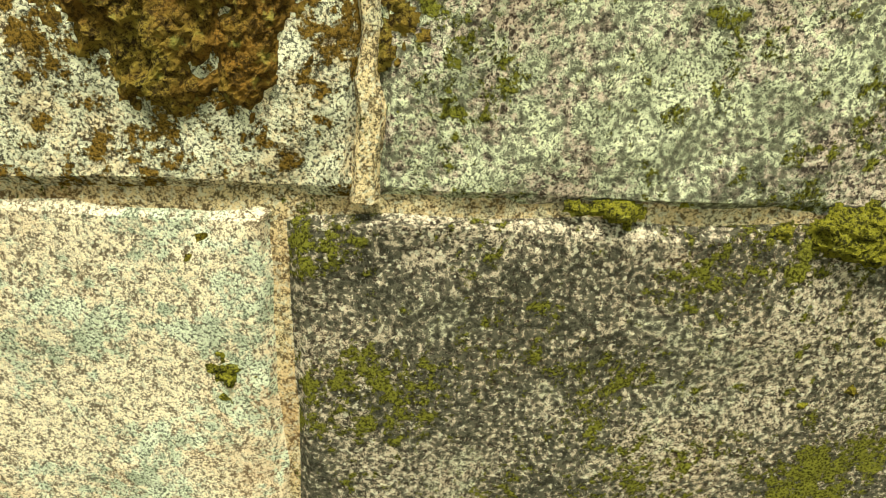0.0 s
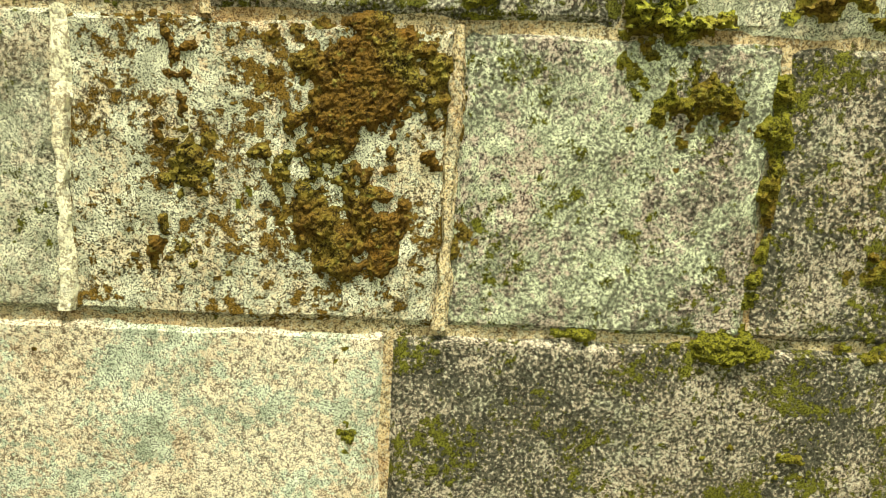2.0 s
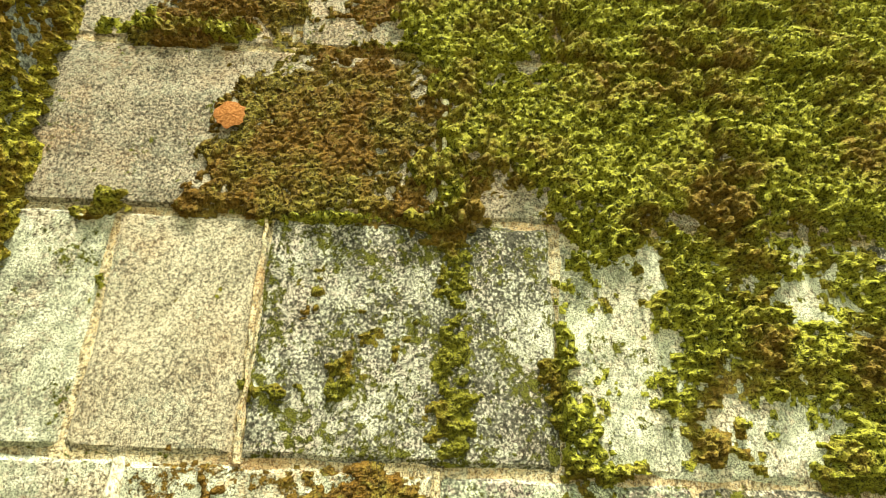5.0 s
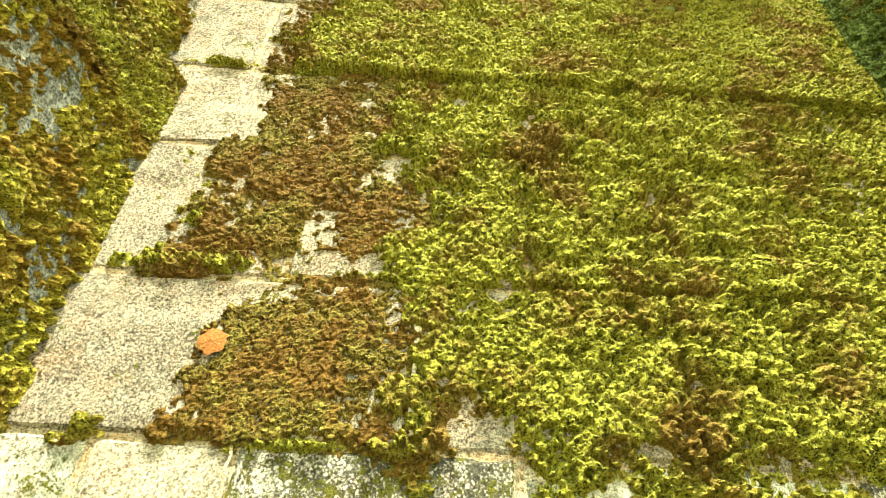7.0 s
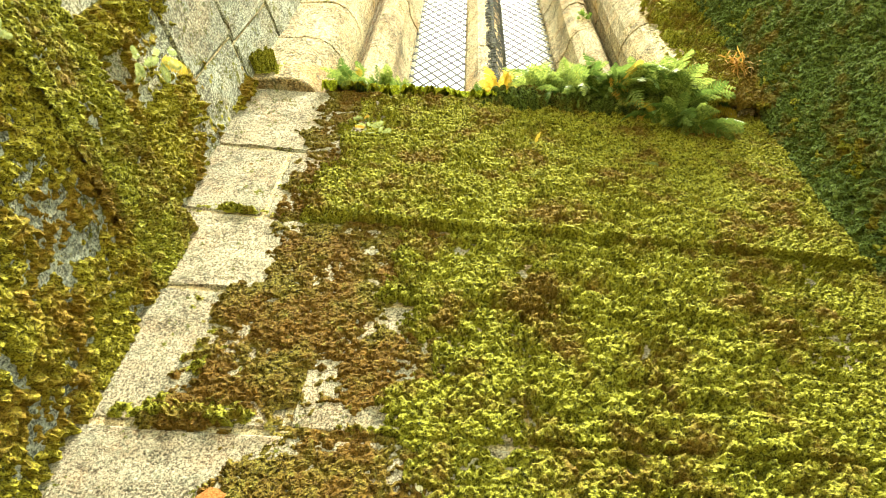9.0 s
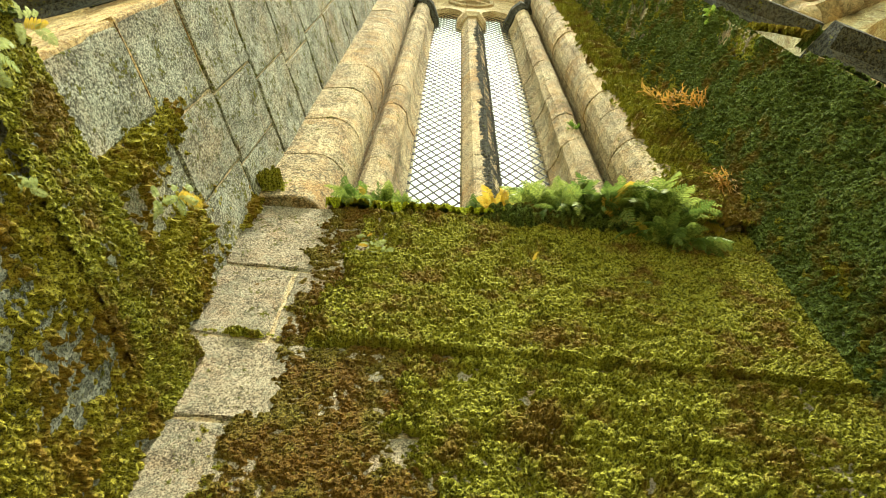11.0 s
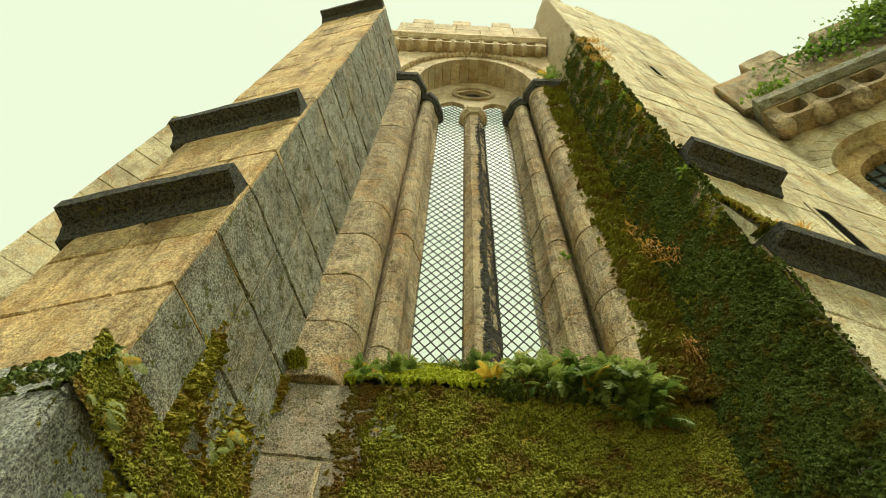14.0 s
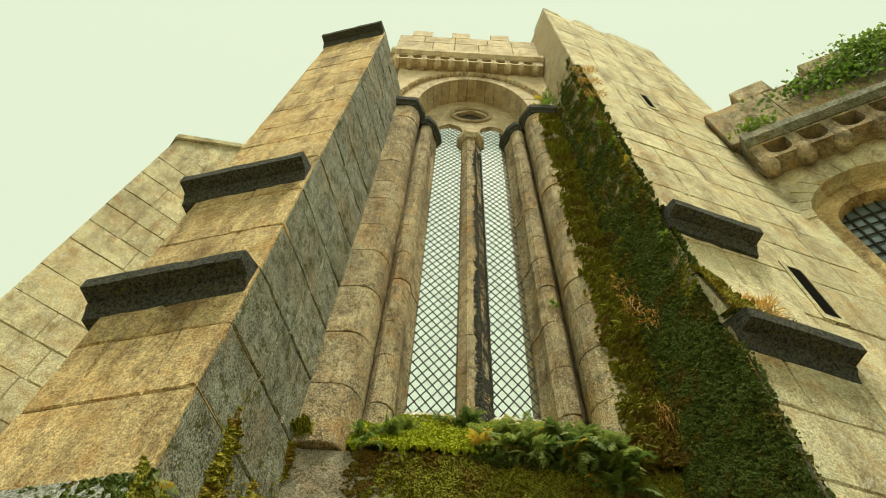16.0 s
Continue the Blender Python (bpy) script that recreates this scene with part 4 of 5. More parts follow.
def wall_cover(kind):
    def cover(s, t):
        x, z = s - 0.97, t + 0.55
        z = z - np.interp(z, COURSES, SAG) * x
        x = x - np.interp(z, COURSES[:10], LEAN) * (z - 1.3) * (z < 1.55)
        wob = 0.20 * (fbm(x * 7, z * 7, 5, 0.65) - 0.5)
        xr, zr = x + wob, z + 0.6 * wob
        left_edge = np.where(zr > 3.30, -0.62, np.where(zr > 2.93, -0.57, np.where(zr > 2.45, -0.67, -0.52)))
        inside = smooth(xr, left_edge - 0.03, left_edge + 0.05)
        high = smooth(zr, 2.0, 2.06)
        split = np.where(zr > 3.30, -0.46 + 0.1 * (zr - 3.30), np.where(zr > 2.93, -0.08, np.where(zr > 2.44, 0.0, 0.012)))
        if kind == "green":
            c = 0.80 * high * smooth(xr, split - 0.16, split + 0.04)
            c -= 0.30 * high * blob(x, z, 0.14, 2.08, 0.14, 0.06)
            c -= 0.22 * high * blob(x, z, 0.10, 2.3, 0.06, 0.2)
            mid = smooth(zr, 1.53, 1.56) * (1 - high)
            c += mid * smooth(xr, 0.23, 0.26) * 0.66
            c -= mid * (0.28 * blob(x, z, 0.29, 1.74, 0.045, 0.2) + 0.16 * blob(x, z, 0.38, 1.72, 0.09, 0.16) + 0.16 * blob(x, z, 0.42, 1.60, 0.2, 0.06))
            c += mid * (0.50 * blob(x, z, 0.03, 1.8, 0.045, 0.32) + 0.12 * blob(x, z, -0.12, 1.7, 0.2, 0.1) + 0.3 * blob(x, z, 0.15, 1.62, 0.12, 0.16))
            c += mid * 0.32 * smooth(-xr, -0.23, 0.3) * smooth(xr, -0.36, -0.33)
            low = 1 - smooth(zr, 1.53, 1.56)
            c += low * (0.56 * blob(x, z, 0.35, 1.45, 0.14, 0.08) + 0.48 * blob(x, z, 0.46, 1.35, 0.02, 0.3) + 0.52 * blob(x, z, 0.44, 1.075, 0.12, 0.022))
            c += low * (0.46 * blob(x, z, 0.18, 1.09, 0.06, 0.012) + 0.47 * blob(x, z, 0.55, 0.9, 0.22, 0.16) + 0.4 * blob(x, z, 0.7, 1.3, 0.2, 0.2) + 0.45 * blob(x, z, -0.42, 1.42, 0.05, 0.12))
            c += low * 0.42 * blob(x, z, -0.14, 0.85, 0.04, 0.2)
            c += 0.6 * blob(x, z, -0.70, 2.0, 0.05, 0.025) + 0.62 * blob(x, z, -0.66, 2.04, 0.04, 0.03) + 0.5 * blob(x, z, -0.65, 1.85, 0.012, 0.05)
            c += 0.66 * blob(x, z, -0.74, 3.31, 0.16, 0.04) + 0.62 * blob(x, z, -0.62, 2.48, 0.26, 0.035) + 0.45 * blob(x, z, -0.6, 2.66, 0.16, 0.16) + 0.5 * blob(x, z, -0.1, 2.46, 0.2, 0.03)
            c += 0.5 * blob(x, z, -0.15, 2.02, 0.25, 0.02) + 0.35 * blob(x, z, -0.20, 2.6, 0.18, 0.1)
            c += 0.75 * smooth(z, 3.31, 3.35) * inside * smooth(xr, -0.35, 0.0)
            for bu, bv, br in BARE:
                c -= 0.42 * blob(x, z, bu, bv, br, br * 1.3)
            for zj in (2.445, 2.918, 3.295):
                c -= 0.34 * np.exp(-((z - zj + 0.12 * wob) / 0.009) ** 2)
            for xa, xb, za in ((0.28, 2.45, 2.9), (0.62, 2.04, 2.44)):
                c -= 0.22 * np.exp(-((x - xa + 0.1 * wob) / 0.008) ** 2) * (z > xb) * (z < za)
            c -= 0.34 * smooth(fbm(x * 3.1 + 40, z * 3.1, 4), 0.66, 0.74)
            return np.minimum(c, 0.86) - 0.25 * smooth(z, 4.3, 4.36)
        c = 0.74 * high * inside * (1 - smooth(xr, split - 0.06, split + 0.16))
        bare = blob(x, z, -0.28, 2.61, 0.06, 0.09) + blob(x, z, -0.05, 2.56, 0.05, 0.1) + 0.9 * blob(x, z, -0.1, 2.86, 0.04, 0.06) + 0.8 * blob(x, z, -0.19, 2.77, 0.05, 0.06) + 0.9 * blob(x, z, -0.22, 2.49, 0.22, 0.035) + 0.8 * blob(x, z, -0.4, 2.42, 0.12, 0.05) + 0.5 * blob(x, z, -0.55, 2.7, 0.1, 0.14)
        c -= 0.42 * high * bare
        c -= 0.16 * high * (1 - smooth(xr, -0.52, -0.36)) * (1 - smooth(zr, 2.40, 2.46))
        low = smooth(zr, 1.10, 1.14) * (1 - smooth(zr, 1.51, 1.54))
        c += low * (0.9 * blob(xr, zr, -0.15, 1.42, 0.13, 0.12) + 0.78 * blob(xr, zr, -0.10, 1.22, 0.13, 0.08) + 0.55 * blob(x, z, -0.40, 1.35, 0.07, 0.2))
        c -= low * 0.3 * (blob(x, z, -0.13, 1.37, 0.03, 0.03) + blob(x, z, -0.05, 1.28, 0.04, 0.03))
        return c
    return cover


def low_cover(kind):
    whole = wall_cover(kind)
    return lambda s, t: np.where((t + 0.55 < 1.545) | ((kind == "green") & (s - 0.97 < 0.235) & (t + 0.55 < 2.0)), whole(s, t), 0.0)


def high_cover(kind):
    whole = wall_cover(kind)
    return lambda s, t: np.where((t + 1.53 < 1.53) | ((kind == "green") & (s - 0.97 < 0.235) & (t + 1.53 < 2.0)), 0.0, whole(s, t + 0.98))


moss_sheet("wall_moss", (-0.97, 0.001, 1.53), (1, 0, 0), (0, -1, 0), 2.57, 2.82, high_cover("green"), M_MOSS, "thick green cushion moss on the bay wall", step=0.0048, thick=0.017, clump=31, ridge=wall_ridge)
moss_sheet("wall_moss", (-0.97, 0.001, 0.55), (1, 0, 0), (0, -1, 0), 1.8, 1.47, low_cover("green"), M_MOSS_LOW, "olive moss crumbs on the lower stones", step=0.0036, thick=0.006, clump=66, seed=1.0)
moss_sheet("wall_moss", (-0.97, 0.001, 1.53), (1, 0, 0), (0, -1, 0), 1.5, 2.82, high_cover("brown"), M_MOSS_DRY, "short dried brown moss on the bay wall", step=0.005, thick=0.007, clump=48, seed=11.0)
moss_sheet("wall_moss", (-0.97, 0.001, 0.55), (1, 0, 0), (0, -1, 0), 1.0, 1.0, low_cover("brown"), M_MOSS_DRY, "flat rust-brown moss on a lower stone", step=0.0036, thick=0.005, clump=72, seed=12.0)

# sill slope and its hanging rim
sl = Vector((0, 0.6, 0.88)).normalized()
moss_sheet("sill_moss", (-0.6, -0.008, 4.33), (1, 0, 0), (0, -sl.z, sl.y), 1.72, 0.98, lambda s, t: 0.85 - 0.12 * smooth(t, 0.7, 1.0), M_MOSS_BRIGHT, "bright green moss carpet on the sloped sill", step=0.009, thick=0.035, clump=24, up=sl)
moss_sheet("sill_turf", (0.02, -0.004, 4.20), (1, 0, 0), (0, -1, 0), 1.16, 0.2, lambda s, t: 0.9 * smooth(s, 0.0, 0.3) * smooth(t, 0.0, 0.12) - 0.3 * smooth(s, 1.05, 1.16), M_MOSS_DEEP, "dark turf bulging over the rim of the sill", step=0.007, thick=0.042, clump=24, seed=51.0)
moss_sheet("jamb_moss", (-0.98, -0.05, 4.30), (1, 0, 0), (0, -1, 0), 0.22, 0.3, lambda s, t: 0.85 * blob(s, t, 0.07, 0.16, 0.08, 0.06), M_MOSS, "tuft of moss in the corner of the buttress", step=0.008, thick=0.05, clump=20)

# mossy strip beside the window and the tower's shaded side
moss_sheet("strip_moss", (1.20, -0.046, 4.30), (1, 0, 0), (0, -1, 0), 0.36, 6.8, lambda s, t: 0.30 + 0.36 * smooth(s, 0.0, 0.10) - 0.14 * smooth(t, 3.0, 6.8) + 0.25 * (1 - smooth(t, 0, 0.6)), M_MOSS, "moss cushions down the strip beside the window", step=0.010, thick=0.04, clump=34)


def tower_cover(s, t):
    c = 0.78 - 0.3 * smooth(t, 5.9, 7.4) - 0.06 * smooth(t, 8.5, 11.5) - 0.3 * smooth(t, 11, 13) - 0.1 * (1 - smooth(s, 0, 0.08))
    c = c - 0.45 * blob(s, t, 0.10, 5.55, 0.10, 0.55) - 0.3 * blob(s, t, 0.35, 3.2, 0.2, 0.12) - 0.3 * blob(s, t, 0.2, 2.3, 0.3, 0.2)
    return c - 0.12 * (fbm(s * 12, t * 1.3, 3) > 0.6) * smooth(t, 5.5, 7)


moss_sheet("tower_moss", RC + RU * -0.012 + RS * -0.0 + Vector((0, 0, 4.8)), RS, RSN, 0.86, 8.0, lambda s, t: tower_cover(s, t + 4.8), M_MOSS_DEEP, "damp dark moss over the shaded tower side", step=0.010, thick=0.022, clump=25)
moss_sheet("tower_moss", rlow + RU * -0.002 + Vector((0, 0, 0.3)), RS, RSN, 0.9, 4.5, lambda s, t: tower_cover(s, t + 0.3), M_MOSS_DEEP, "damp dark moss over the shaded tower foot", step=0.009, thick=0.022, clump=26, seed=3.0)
moss_sheet("tower_moss", rlow + RU * -0.03 + RS * -0.10 + Vector((0, 0, 4.84)), RU, (-RS * 0.97 + Vector((0, 0, 0.24))).normalized(), 0.95, 0.16, lambda s, t: 0.75 - 0.3 * smooth(s, 0.5, 0.95), M_MOSS_DEEP, "moss along the top of the drip mould", step=0.009, thick=0.022, clump=40, up=(RS + Vector((0, 0, 0.4))).normalized())
moss_sheet("tower_moss", RC + RU * -0.03 + RS * -0.08 + Vector((0, 0, 6.46)), RU, (-RS * 0.97 + Vector((0, 0, 0.24))).normalized(), 0.9, 0.14, lambda s, t: 0.5 - 0.3 * smooth(s, 0.2, 0.6), M_MOSS_DEEP, "thin moss along the upper drip mould", step=0.009, thick=0.02, clump=40, up=(RS + Vector((0, 0, 0.4))).normalized())

moss_sheet("tower_moss", RC + RU * -0.014 + Vector((0, 0, 4.8)), RS, RSN, 0.86, 7.0, lambda s, t: 0.30 + 0.26 * blob(s, t, 0.6, 1.0, 0.2, 1.2) + 0.2 * blob(s, t, 0.05, 3.5, 0.12, 2.5) - 0.1 * smooth(t, 4, 7), M_MOSS, "yellow-green moss tufts over the tower side", step=0.010, thick=0.026, clump=24, seed=21.0)
moss_sheet("tower_moss", rlow + RU * -0.004 + Vector((0, 0, 1.5)), RS, RSN, 0.9, 3.3, lambda s, t: 0.22 + 0.26 * smooth(s, 0.3, 0.85), M_MOSS, "yellow-green moss tufts over the tower foot", step=0.011, thick=0.03, clump=22, seed=14.0)

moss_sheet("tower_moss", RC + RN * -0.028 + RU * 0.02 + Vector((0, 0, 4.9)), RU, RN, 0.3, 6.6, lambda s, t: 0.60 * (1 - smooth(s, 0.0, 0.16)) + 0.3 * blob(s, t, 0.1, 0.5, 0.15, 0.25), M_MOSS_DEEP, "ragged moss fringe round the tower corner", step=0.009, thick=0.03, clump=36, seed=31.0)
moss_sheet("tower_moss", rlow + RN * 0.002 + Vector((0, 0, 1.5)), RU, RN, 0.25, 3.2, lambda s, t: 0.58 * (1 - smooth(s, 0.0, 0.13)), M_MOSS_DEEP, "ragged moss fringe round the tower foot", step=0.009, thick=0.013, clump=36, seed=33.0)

# golden moss on the tower's sloped step
ts = (RS * 0.11 + Vector((0, 0, 0.69))).normalized()
moss_sheet("tower_moss", RC + RN * 0.087 + RU * -0.02 + Vector((0, 0, 4.93)), RU, (RN * 0.98 + Vector((0, 0, 0.16))).normalized(), 0.8, 0.7, lambda s, t: 0.86 - 0.62 * smooth(s + 0.25 * t, 0.08, 0.5), M_MOSS_GOLD, "golden moss on the sloped step of the tower", step=0.009, thick=0.03, clump=34, up=ts, seed=41.0)

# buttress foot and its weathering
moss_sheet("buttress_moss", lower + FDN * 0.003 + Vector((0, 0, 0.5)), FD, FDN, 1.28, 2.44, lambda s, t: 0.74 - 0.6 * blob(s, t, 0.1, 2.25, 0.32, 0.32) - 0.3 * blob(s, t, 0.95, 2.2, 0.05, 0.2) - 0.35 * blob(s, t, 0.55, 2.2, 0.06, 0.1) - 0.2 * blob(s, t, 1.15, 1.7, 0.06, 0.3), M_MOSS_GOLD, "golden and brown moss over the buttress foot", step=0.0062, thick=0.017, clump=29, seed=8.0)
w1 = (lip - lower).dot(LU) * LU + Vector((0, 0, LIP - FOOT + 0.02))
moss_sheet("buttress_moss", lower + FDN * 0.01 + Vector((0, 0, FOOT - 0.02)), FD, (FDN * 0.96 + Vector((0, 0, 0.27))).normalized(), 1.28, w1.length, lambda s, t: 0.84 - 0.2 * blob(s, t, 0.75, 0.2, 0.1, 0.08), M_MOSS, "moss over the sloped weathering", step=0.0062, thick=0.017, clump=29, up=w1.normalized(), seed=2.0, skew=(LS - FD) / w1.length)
w2 = (lip - lower).dot(LS) * LS + Vector((0, 0, LIP - FOOT + 0.02))
moss_sheet("buttress_moss", lower + Vector((0, 0, FOOT - 0.02)), LU, (LN * 0.95 + Vector((0, 0, 0.3))).normalized(), 1.2, w2.length, lambda s, t: 0.56 - 0.2 * smooth(s, 0.1, 0.6), M_MOSS_DEEP, "thin dark moss over the front weathering", step=0.007, thick=0.012, clump=34, up=w2.normalized(), seed=6.0)
moss_sheet("buttress_moss", LC + LSN * 0.003 + Vector((0, 0, 3.27)), LS, LSN, 1.06, 1.4, lambda s, t: 0.9 * blob(s, t, 0.85, 0.15, 0.30, 0.42) + 0.66 * blob(s, t, 0.42, 0.3, 0.10, 0.5) + 0.5 * blob(s, t, 1.0, 1.02, 0.06, 0.3), M_MOSS_GOLD, "golden moss tongues on the buttress side", step=0.009, thick=0.025, clump=38, seed=9.0)
# black algae down one face of the mullion
mn = Vector((0.8, -0.6, 0)).normalized()
moss_sheet("mullion_algae", (0.315, 0.398, 5.0), Vector((0.6, 0.8, 0)), mn, 0.19, 5.9, lambda s, t: 0.70 - 0.12 * smooth(t, 3, 6) + 0.2 * (fbm(s * 3, t * 1.5, 3) - 0.5), M_DRIP, "black algae crust on the mullion", step=0.007, thick=0.004, clump=60)


# ---- ferns ----
def frond_mesh(length, lobes, curl, width, seed):
    rnd = random.Random(seed)
    verts, faces = [], []

    def at(f):
        ang = 1.05 - curl * f
        steps = 12
        p = Vector((0, 0, 0))
        for i in range(steps):
            a = 1.05 - curl * f * (i + 0.5) / steps
            p += Vector((math.cos(a), 0, math.sin(a))) * (length * f / steps)
        return p, Vector((math.cos(ang), 0, math.sin(ang)))

    for i in range(9):
        p, d = at(i / 8)
        w = 0.0028 * (1 - 0.8 * i / 8)
        verts += [p + Vector((0, w, 0)), p + Vector((0, -w, 0)), p + Vector((0, 0, -w))]
        if i:
            b = 3 * i
            for k in range(3):
                faces.append((b - 3 + k, b - 3 + (k + 1) % 3, b + (k + 1) % 3, b + k))
    for i in range(lobes):
        f = 0.16 + 0.84 * (i + 0.5) / lobes
        p, d = at(f)
        reach = length * width * math.sin(math.pi * min(1, 0.16 + 0.84 * f)) ** 0.7 * rnd.uniform(0.85, 1.1) + 0.004
        for side in (-1, 1):
            out = (Vector((0, side, 0)) + d * 0.45).normalized()
            half = length * 0.84 / lobes * 0.44
            sag = Vector((0, 0, -reach * rnd.uniform(0.1, 0.45)))
            b = len(verts)
            verts += [p - d * half * 0.7, p + d * half * 0.7,
                      p + out * reach * 0.45 + d * half * 1.0 + sag * 0.2, p + out * reach * 0.45 - d * half * 0.9 + sag * 0.35,
                      p + out * reach * 0.8 + d * half * 0.6 + sag * 0.6, p + out * reach * 0.8 - d * half * 0.6 + sag * 0.75,
                      p + out * reach + sag]
            faces += [(b, b + 1, b + 2, b + 3), (b + 3, b + 2, b + 4, b + 5), (b + 5, b + 4, b + 6)]
    me = bpy.data.meshes.new("frond")
    me.from_pydata(verts, [], faces)
    return me


FRONDS = [frond_mesh(1.0, n, c, w, k) for k, (n, c, w) in enumerate(((19, 1.6, 0.22), (20, 2.1, 0.18), (16, 1.2, 0.24), (19, 2.5, 0.17)))]
TINTS = {}


def fern(base, size, count, facing, spread, material, label, dry=0.0, group="sill ferns", lean=0.0):
    plant = empty("fern", base, label, "fern", group)
    for k in range(count):
        kind = random.randrange(len(FRONDS))
        m = M_FERN_DRY if random.random() < dry else material
        key = (kind, m.name)
        if key not in TINTS:
            me = FRONDS[kind].copy()
            me.materials.append(m)
            TINTS[key] = me
        ob = new("frond", TINTS[key])
        turn = facing + spread * (2 * random.random() - 1)
        s = size * random.uniform(0.6, 1.15)
        jig = Vector((random.uniform(-0.06, 0.06), random.uniform(-0.02, 0.02), random.uniform(-0.02, 0.02))) * (size / 0.25)
        ob.parent = plant
        ob.matrix_basis = Matrix.Translation(jig) @ Matrix.Rotation(radians(turn), 4, "Z") @ Matrix.Rotation(radians(lean + random.uniform(-25, 15)), 4, "Y") @ Matrix.Rotation(radians(random.uniform(-50, 50)), 4, "X") @ Matrix.Diagonal((s, s, s, 1))
    return plant


def sill_at(x, f):
    return (x, -0.02 + 0.58 * f, 4.37 + 0.88 * f)


L_GREEN = "green polypody fern growing on the mossy sill"
for x, f, size, n, lean in ((-0.50, 0.10, 0.17, 11, 10), (-0.36, 0.2, 0.17, 11, 0), (-0.24, 0.35, 0.15, 9, 0), (0.02, 0.7, 0.12, 7, -10), (0.22, 0.55, 0.22, 10, -30),
                            (0.36, 0.2, 0.24, 12, 0), (0.50, 0.25, 0.24, 13, 5), (0.62, 0.10, 0.27, 14, 10), (0.76, 0.15, 0.27, 14, 15), (0.88, 0.05, 0.27, 15, 20),
                            (0.99, 0.02, 0.3, 14, 30), (1.08, 0.0, 0.3, 12, 45), (0.8, 0.0, 0.32, 11, 60), (0.66, 0.0, 0.24, 8, 60), (1.15, 0.0, 0.26, 10, 65), (0.92, 0.0, 0.32, 9, 75), (0.45, 0.02, 0.24, 9, 20), (0.1, 0.6, 0.14, 8, -20)):
    fern(sill_at(x, f), size, int(n * 1.9), -90, 130, M_FERN, L_GREEN, 0.04, lean=lean - 22)
for x, z, size, n in ((0.58, 4.33, 0.2, 12), (0.72, 4.30, 0.22, 14), (0.86, 4.30, 0.24, 16), (0.98, 4.27, 0.25, 18), (1.08, 4.22, 0.25, 18), (1.15, 4.14, 0.22, 14), (1.0, 4.12, 0.2, 12), (-0.44, 4.36, 0.15, 10)):
    fern((x, -0.05, z), size, n, -90, 120, M_FERN, "green polypody fern hanging over the rim of the sill", 0.04, lean=random.uniform(0, 40))
fern(sill_at(0.27, 0.12), 0.2, 9, -90, 80, M_FERN_DRY, "yellowing fern drying on the mossy sill", 0.8, lean=10)
fern(sill_at(1.04, 0.12), 0.15, 6, -90, 80, M_FERN_DRY, "yellowing fern drying on the mossy sill", 0.7, lean=0)
for x, z, s in ((-0.33, 3.98, 0.07), (-0.27, 3.92, 0.06), (-0.36, 4.06, 0.05), (0.42, 3.92, 0.07), (0.9, 3.8, 0.06)):
    fern((x, -0.015, z), s, 6, -90, 110, M_FERN_PALE, "small pale fern rooted in the wall moss", 0.15, "wall ferns", 30)
for a, z, s in ((0.72, 3.42, 0.1), (0.68, 3.3, 0.08), (0.12, 2.95, 0.1), (0.22, 2.7, 0.08), (0.4, 2.85, 0.07), (0.1, 3.15, 0.08)):
    p = lower + LS * a + LSN * 0.02
    fern((p.x, p.y, z), s, 6, 0, 110, M_FERN_PALE, "small pale fern on the buttress foot", 0.05, "wall ferns", 25)
for x, y, z, s in ((1.42, -0.06, 11.6, 0.24), (1.36, -0.06, 11.35, 0.2), (1.02, 0.26, 6.42, 0.09), (1.0, 0.28, 6.38, 0.07)):
    fern((x, y, z), s, 9, -110, 100, M_IVY, "bright green plant rooted in a joint", 0.05, "joint plants", 0)
for s_, z in ((0.05, 6.1), (0.12, 8.9), (0.06, 9.6), (0.15, 10.3), (0.05, 8.2), (0.03, 7.6)):
    p = RC + RS * s_ + RSN * 0.03
    fern((p.x, p.y, z), 0.1, 8, 190, 90, M_IVY, "bright green plant on the tower edge", 0.1, "joint plants", 15)


# ---- dry grass and ivy ----
def tuft(name, base, n, length, radius, facing, material, label):
    verts, faces = [], []
    for k in range(n):
        p = Vector(base) + Vector((random.uniform(-radius, radius), random.uniform(-0.02, 0.02), random.uniform(-radius, radius)))
        d = Vector((facing[0] + random.uniform(-0.5, 0.5), facing[1] + random.uniform(-0.5, 0.5), facing[2] + random.uniform(-0.5, 0.3))).normalized()
        s = d.cross(Vector((0, 0, 1))).normalized() * 0.004
        l = length * random.uniform(0.5, 1.1)
        b = len(verts)
        verts += [p - s, p + s, p + d * l * 0.6 + s * 0.7, p + d * l * 0.6 - s * 0.7, p + d * l + Vector((0, 0, -l * 0.35))]
        faces += [(b, b + 1, b + 2, b + 3), (b + 3, b + 2, b + 4)]
    return tagged(mesh_part(name, verts, faces, material), label, "grass", "", "stuff")


for s_, z, n, r in ((0.5, 5.6, 120, 0.14), (0.62, 5.9, 120, 0.14), (0.7, 6.3, 90, 0.1), (0.68, 4.75, 110, 0.1)):
    p = RC + RS * s_ + RSN * 0.03
    tuft("dry_grass", (p.x, p.y, z), n, 0.16, r, (-0.5, -0.5, -0.6), M_GRASS, "rust-coloured dry grass hanging from the mossy wall")
for a, z, n in ((0.03, 11.0, 90), (0.06, 10.5, 110), (0.16, 11.3, 80), (0.03, 9.9, 80)):
    p = RC + RU * a + RN * 0.01
    tuft("dry_grass", (p.x, p.y, z), n, 0.13, 0.16, (-0.2, -0.4, -0.7), M_GRASS, "rust-coloured dry grass on the tower face")
p = RC + RU * 0.35 + RN * 0.03
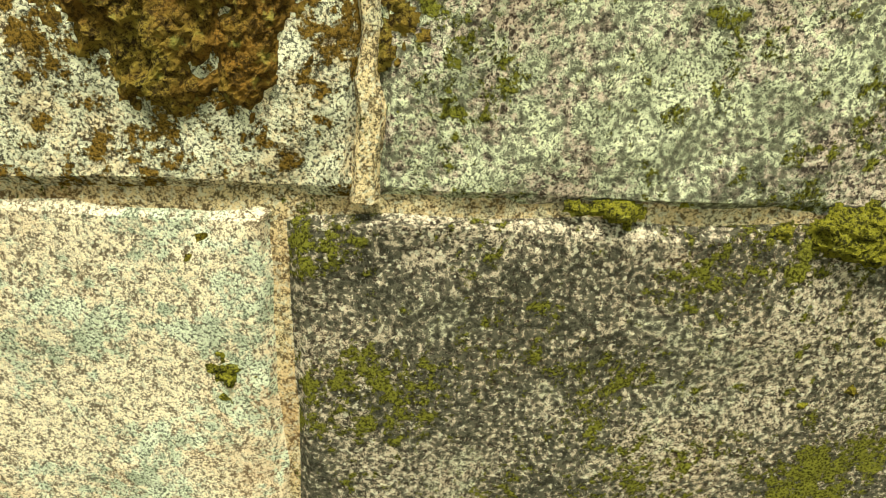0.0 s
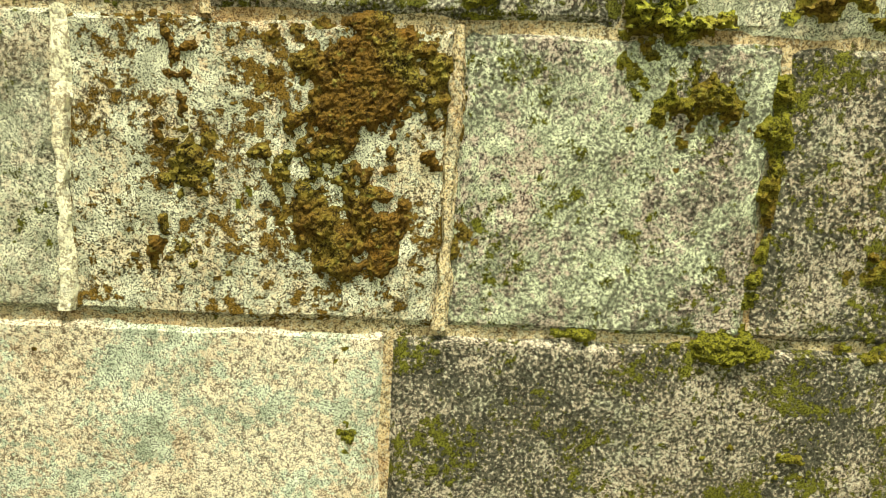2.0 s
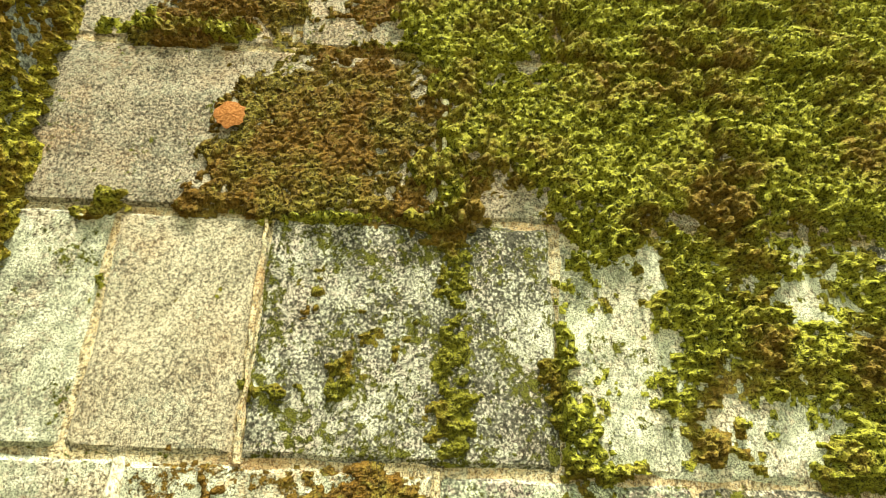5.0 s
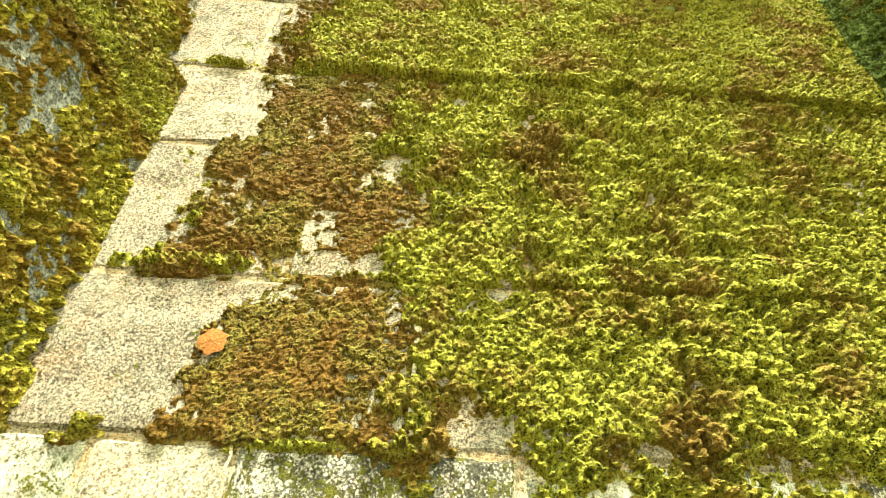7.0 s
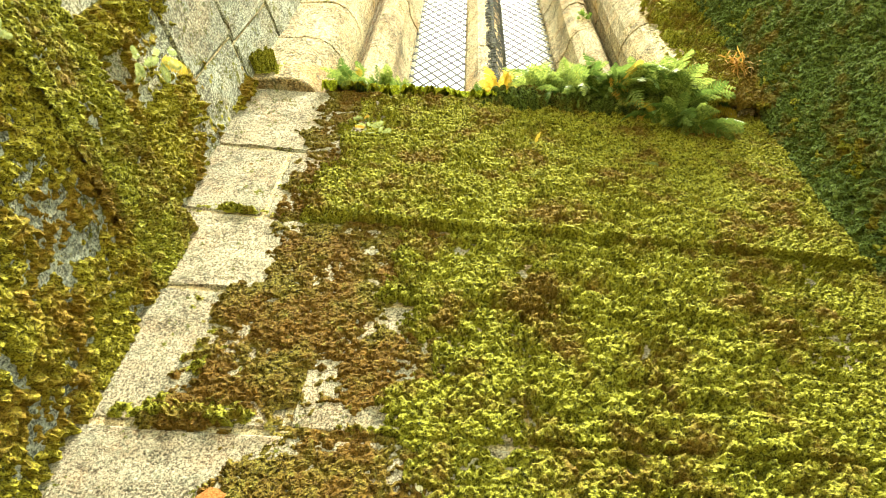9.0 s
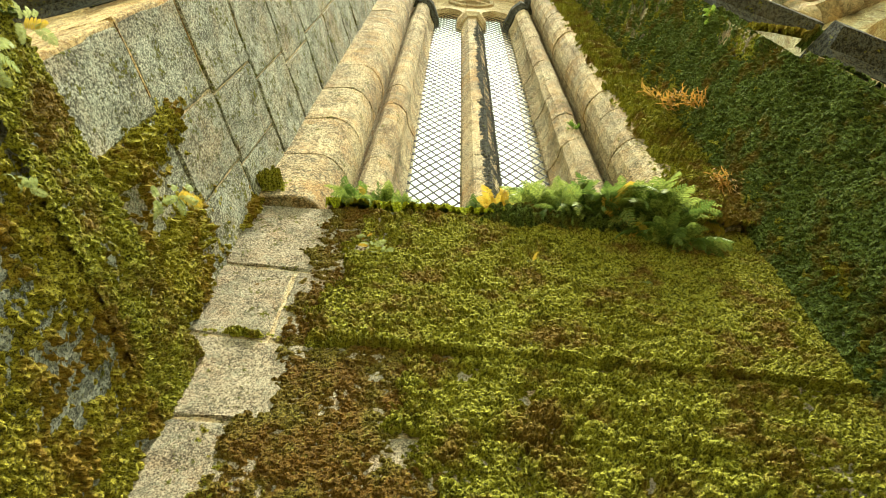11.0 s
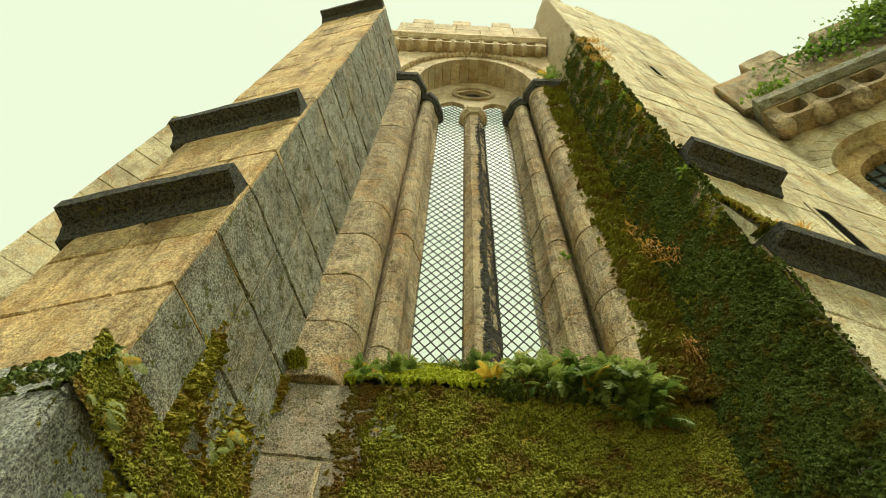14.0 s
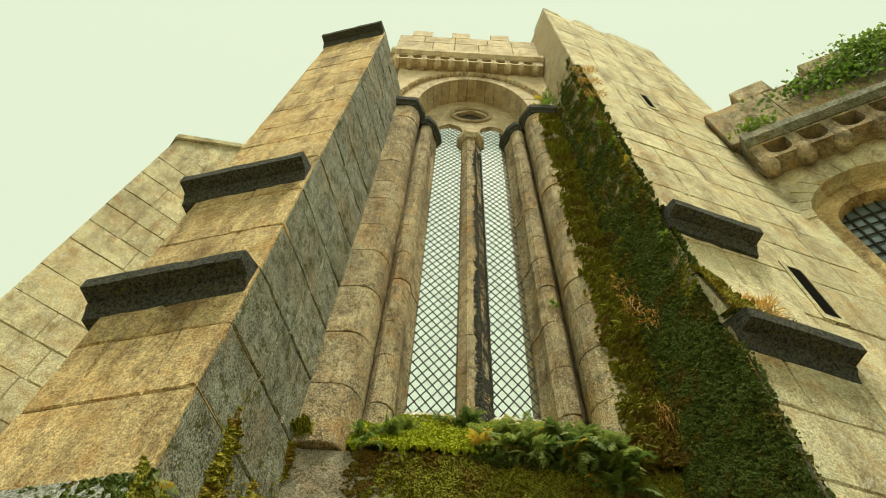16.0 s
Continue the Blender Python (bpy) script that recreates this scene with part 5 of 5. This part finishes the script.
tuft("dry_grass", (p.x, p.y, 5.15), 140, 0.12, 0.12, (0.1, -0.6, 0.2), M_GRASS, "dry grass on the weathered step")


def ivy(base, n, ru, rz, label):
    verts, faces = [], []
    for k in range(n):
        a, z = random.gauss(0, ru * 0.5), random.gauss(0, rz * 0.5)
        p = Vector(far_xyz(base[0] + a, base[1] + random.uniform(0.0, 0.1), base[2] + z))
        d = Vector((random.uniform(-1, 1), random.uniform(-1, 0.2), random.uniform(-1, 0.6))).normalized()
        s = d.cross(Vector((random.uniform(-1, 1), 1, 0.3))).normalized()
        l = random.uniform(0.04, 0.085)
        b = len(verts)
        verts += [p, p + d * l * 0.5 + s * l * 0.45, p + d * l, p + d * l * 0.5 - s * l * 0.45]
        faces += [(b, b + 1, b + 2, b + 3)]
    return tagged(mesh_part("ivy", verts, faces, M_IVY), label, "ivy", "", "stuff")


ivy((1.75, 0.27, 10.3), 900, 0.7, 0.45, "bright ivy spilling over the corbelled parapet")
ivy((2.2, 0.27, 10.75), 900, 0.5, 0.4, "bright ivy heaped on the battlements")
ivy((1.2, 0.25, 10.3), 350, 0.7, 0.3, "thin ivy runners on the parapet")
ivy((0.25, 0.25, 9.75), 160, 0.3, 0.15, "ivy in the corner by the tower")

# rust-orange lichen disc on the brown moss
bm = bmesh.new()
c = bm.verts.new((-0.452, -0.021, 2.245))
ring = [bm.verts.new((-0.452 + 0.034 * r * math.cos(a), -0.018 + 0.002 * random.random(), 2.245 + 0.036 * r * math.sin(a))) for a, r in [(2 * math.pi * k / 24, random.uniform(0.82, 1.1)) for k in range(24)]]
for k in range(24):
    bm.faces.new((c, ring[k], ring[(k + 1) % 24]))
g = Graph("orange_lichen")
M_ORANGE = g.finish(g.mix(g.ramp(g.noise(220, 4), 0.4, 0.6), (0.18, 0.065, 0.016), (0.32, 0.14, 0.045)), 0.9, g.bump(g.noise(300, 3), 0.6, 0.003))
tagged(part("lichen", bm, M_ORANGE), "round rust-orange lichen on the brown moss", "lichen")
moss_sheet("mullion_algae", (0.262, 0.397, 5.0), (1, 0, 0), (0, -1, 0), 0.07, 5.6, lambda s, t: 0.34 + 0.42 * smooth(s, 0.0, 0.06) - 0.1 * smooth(t, 3, 6), M_DRIP, "black algae crust on the mullion front", step=0.008, thick=0.004, clump=50, seed=2.0)
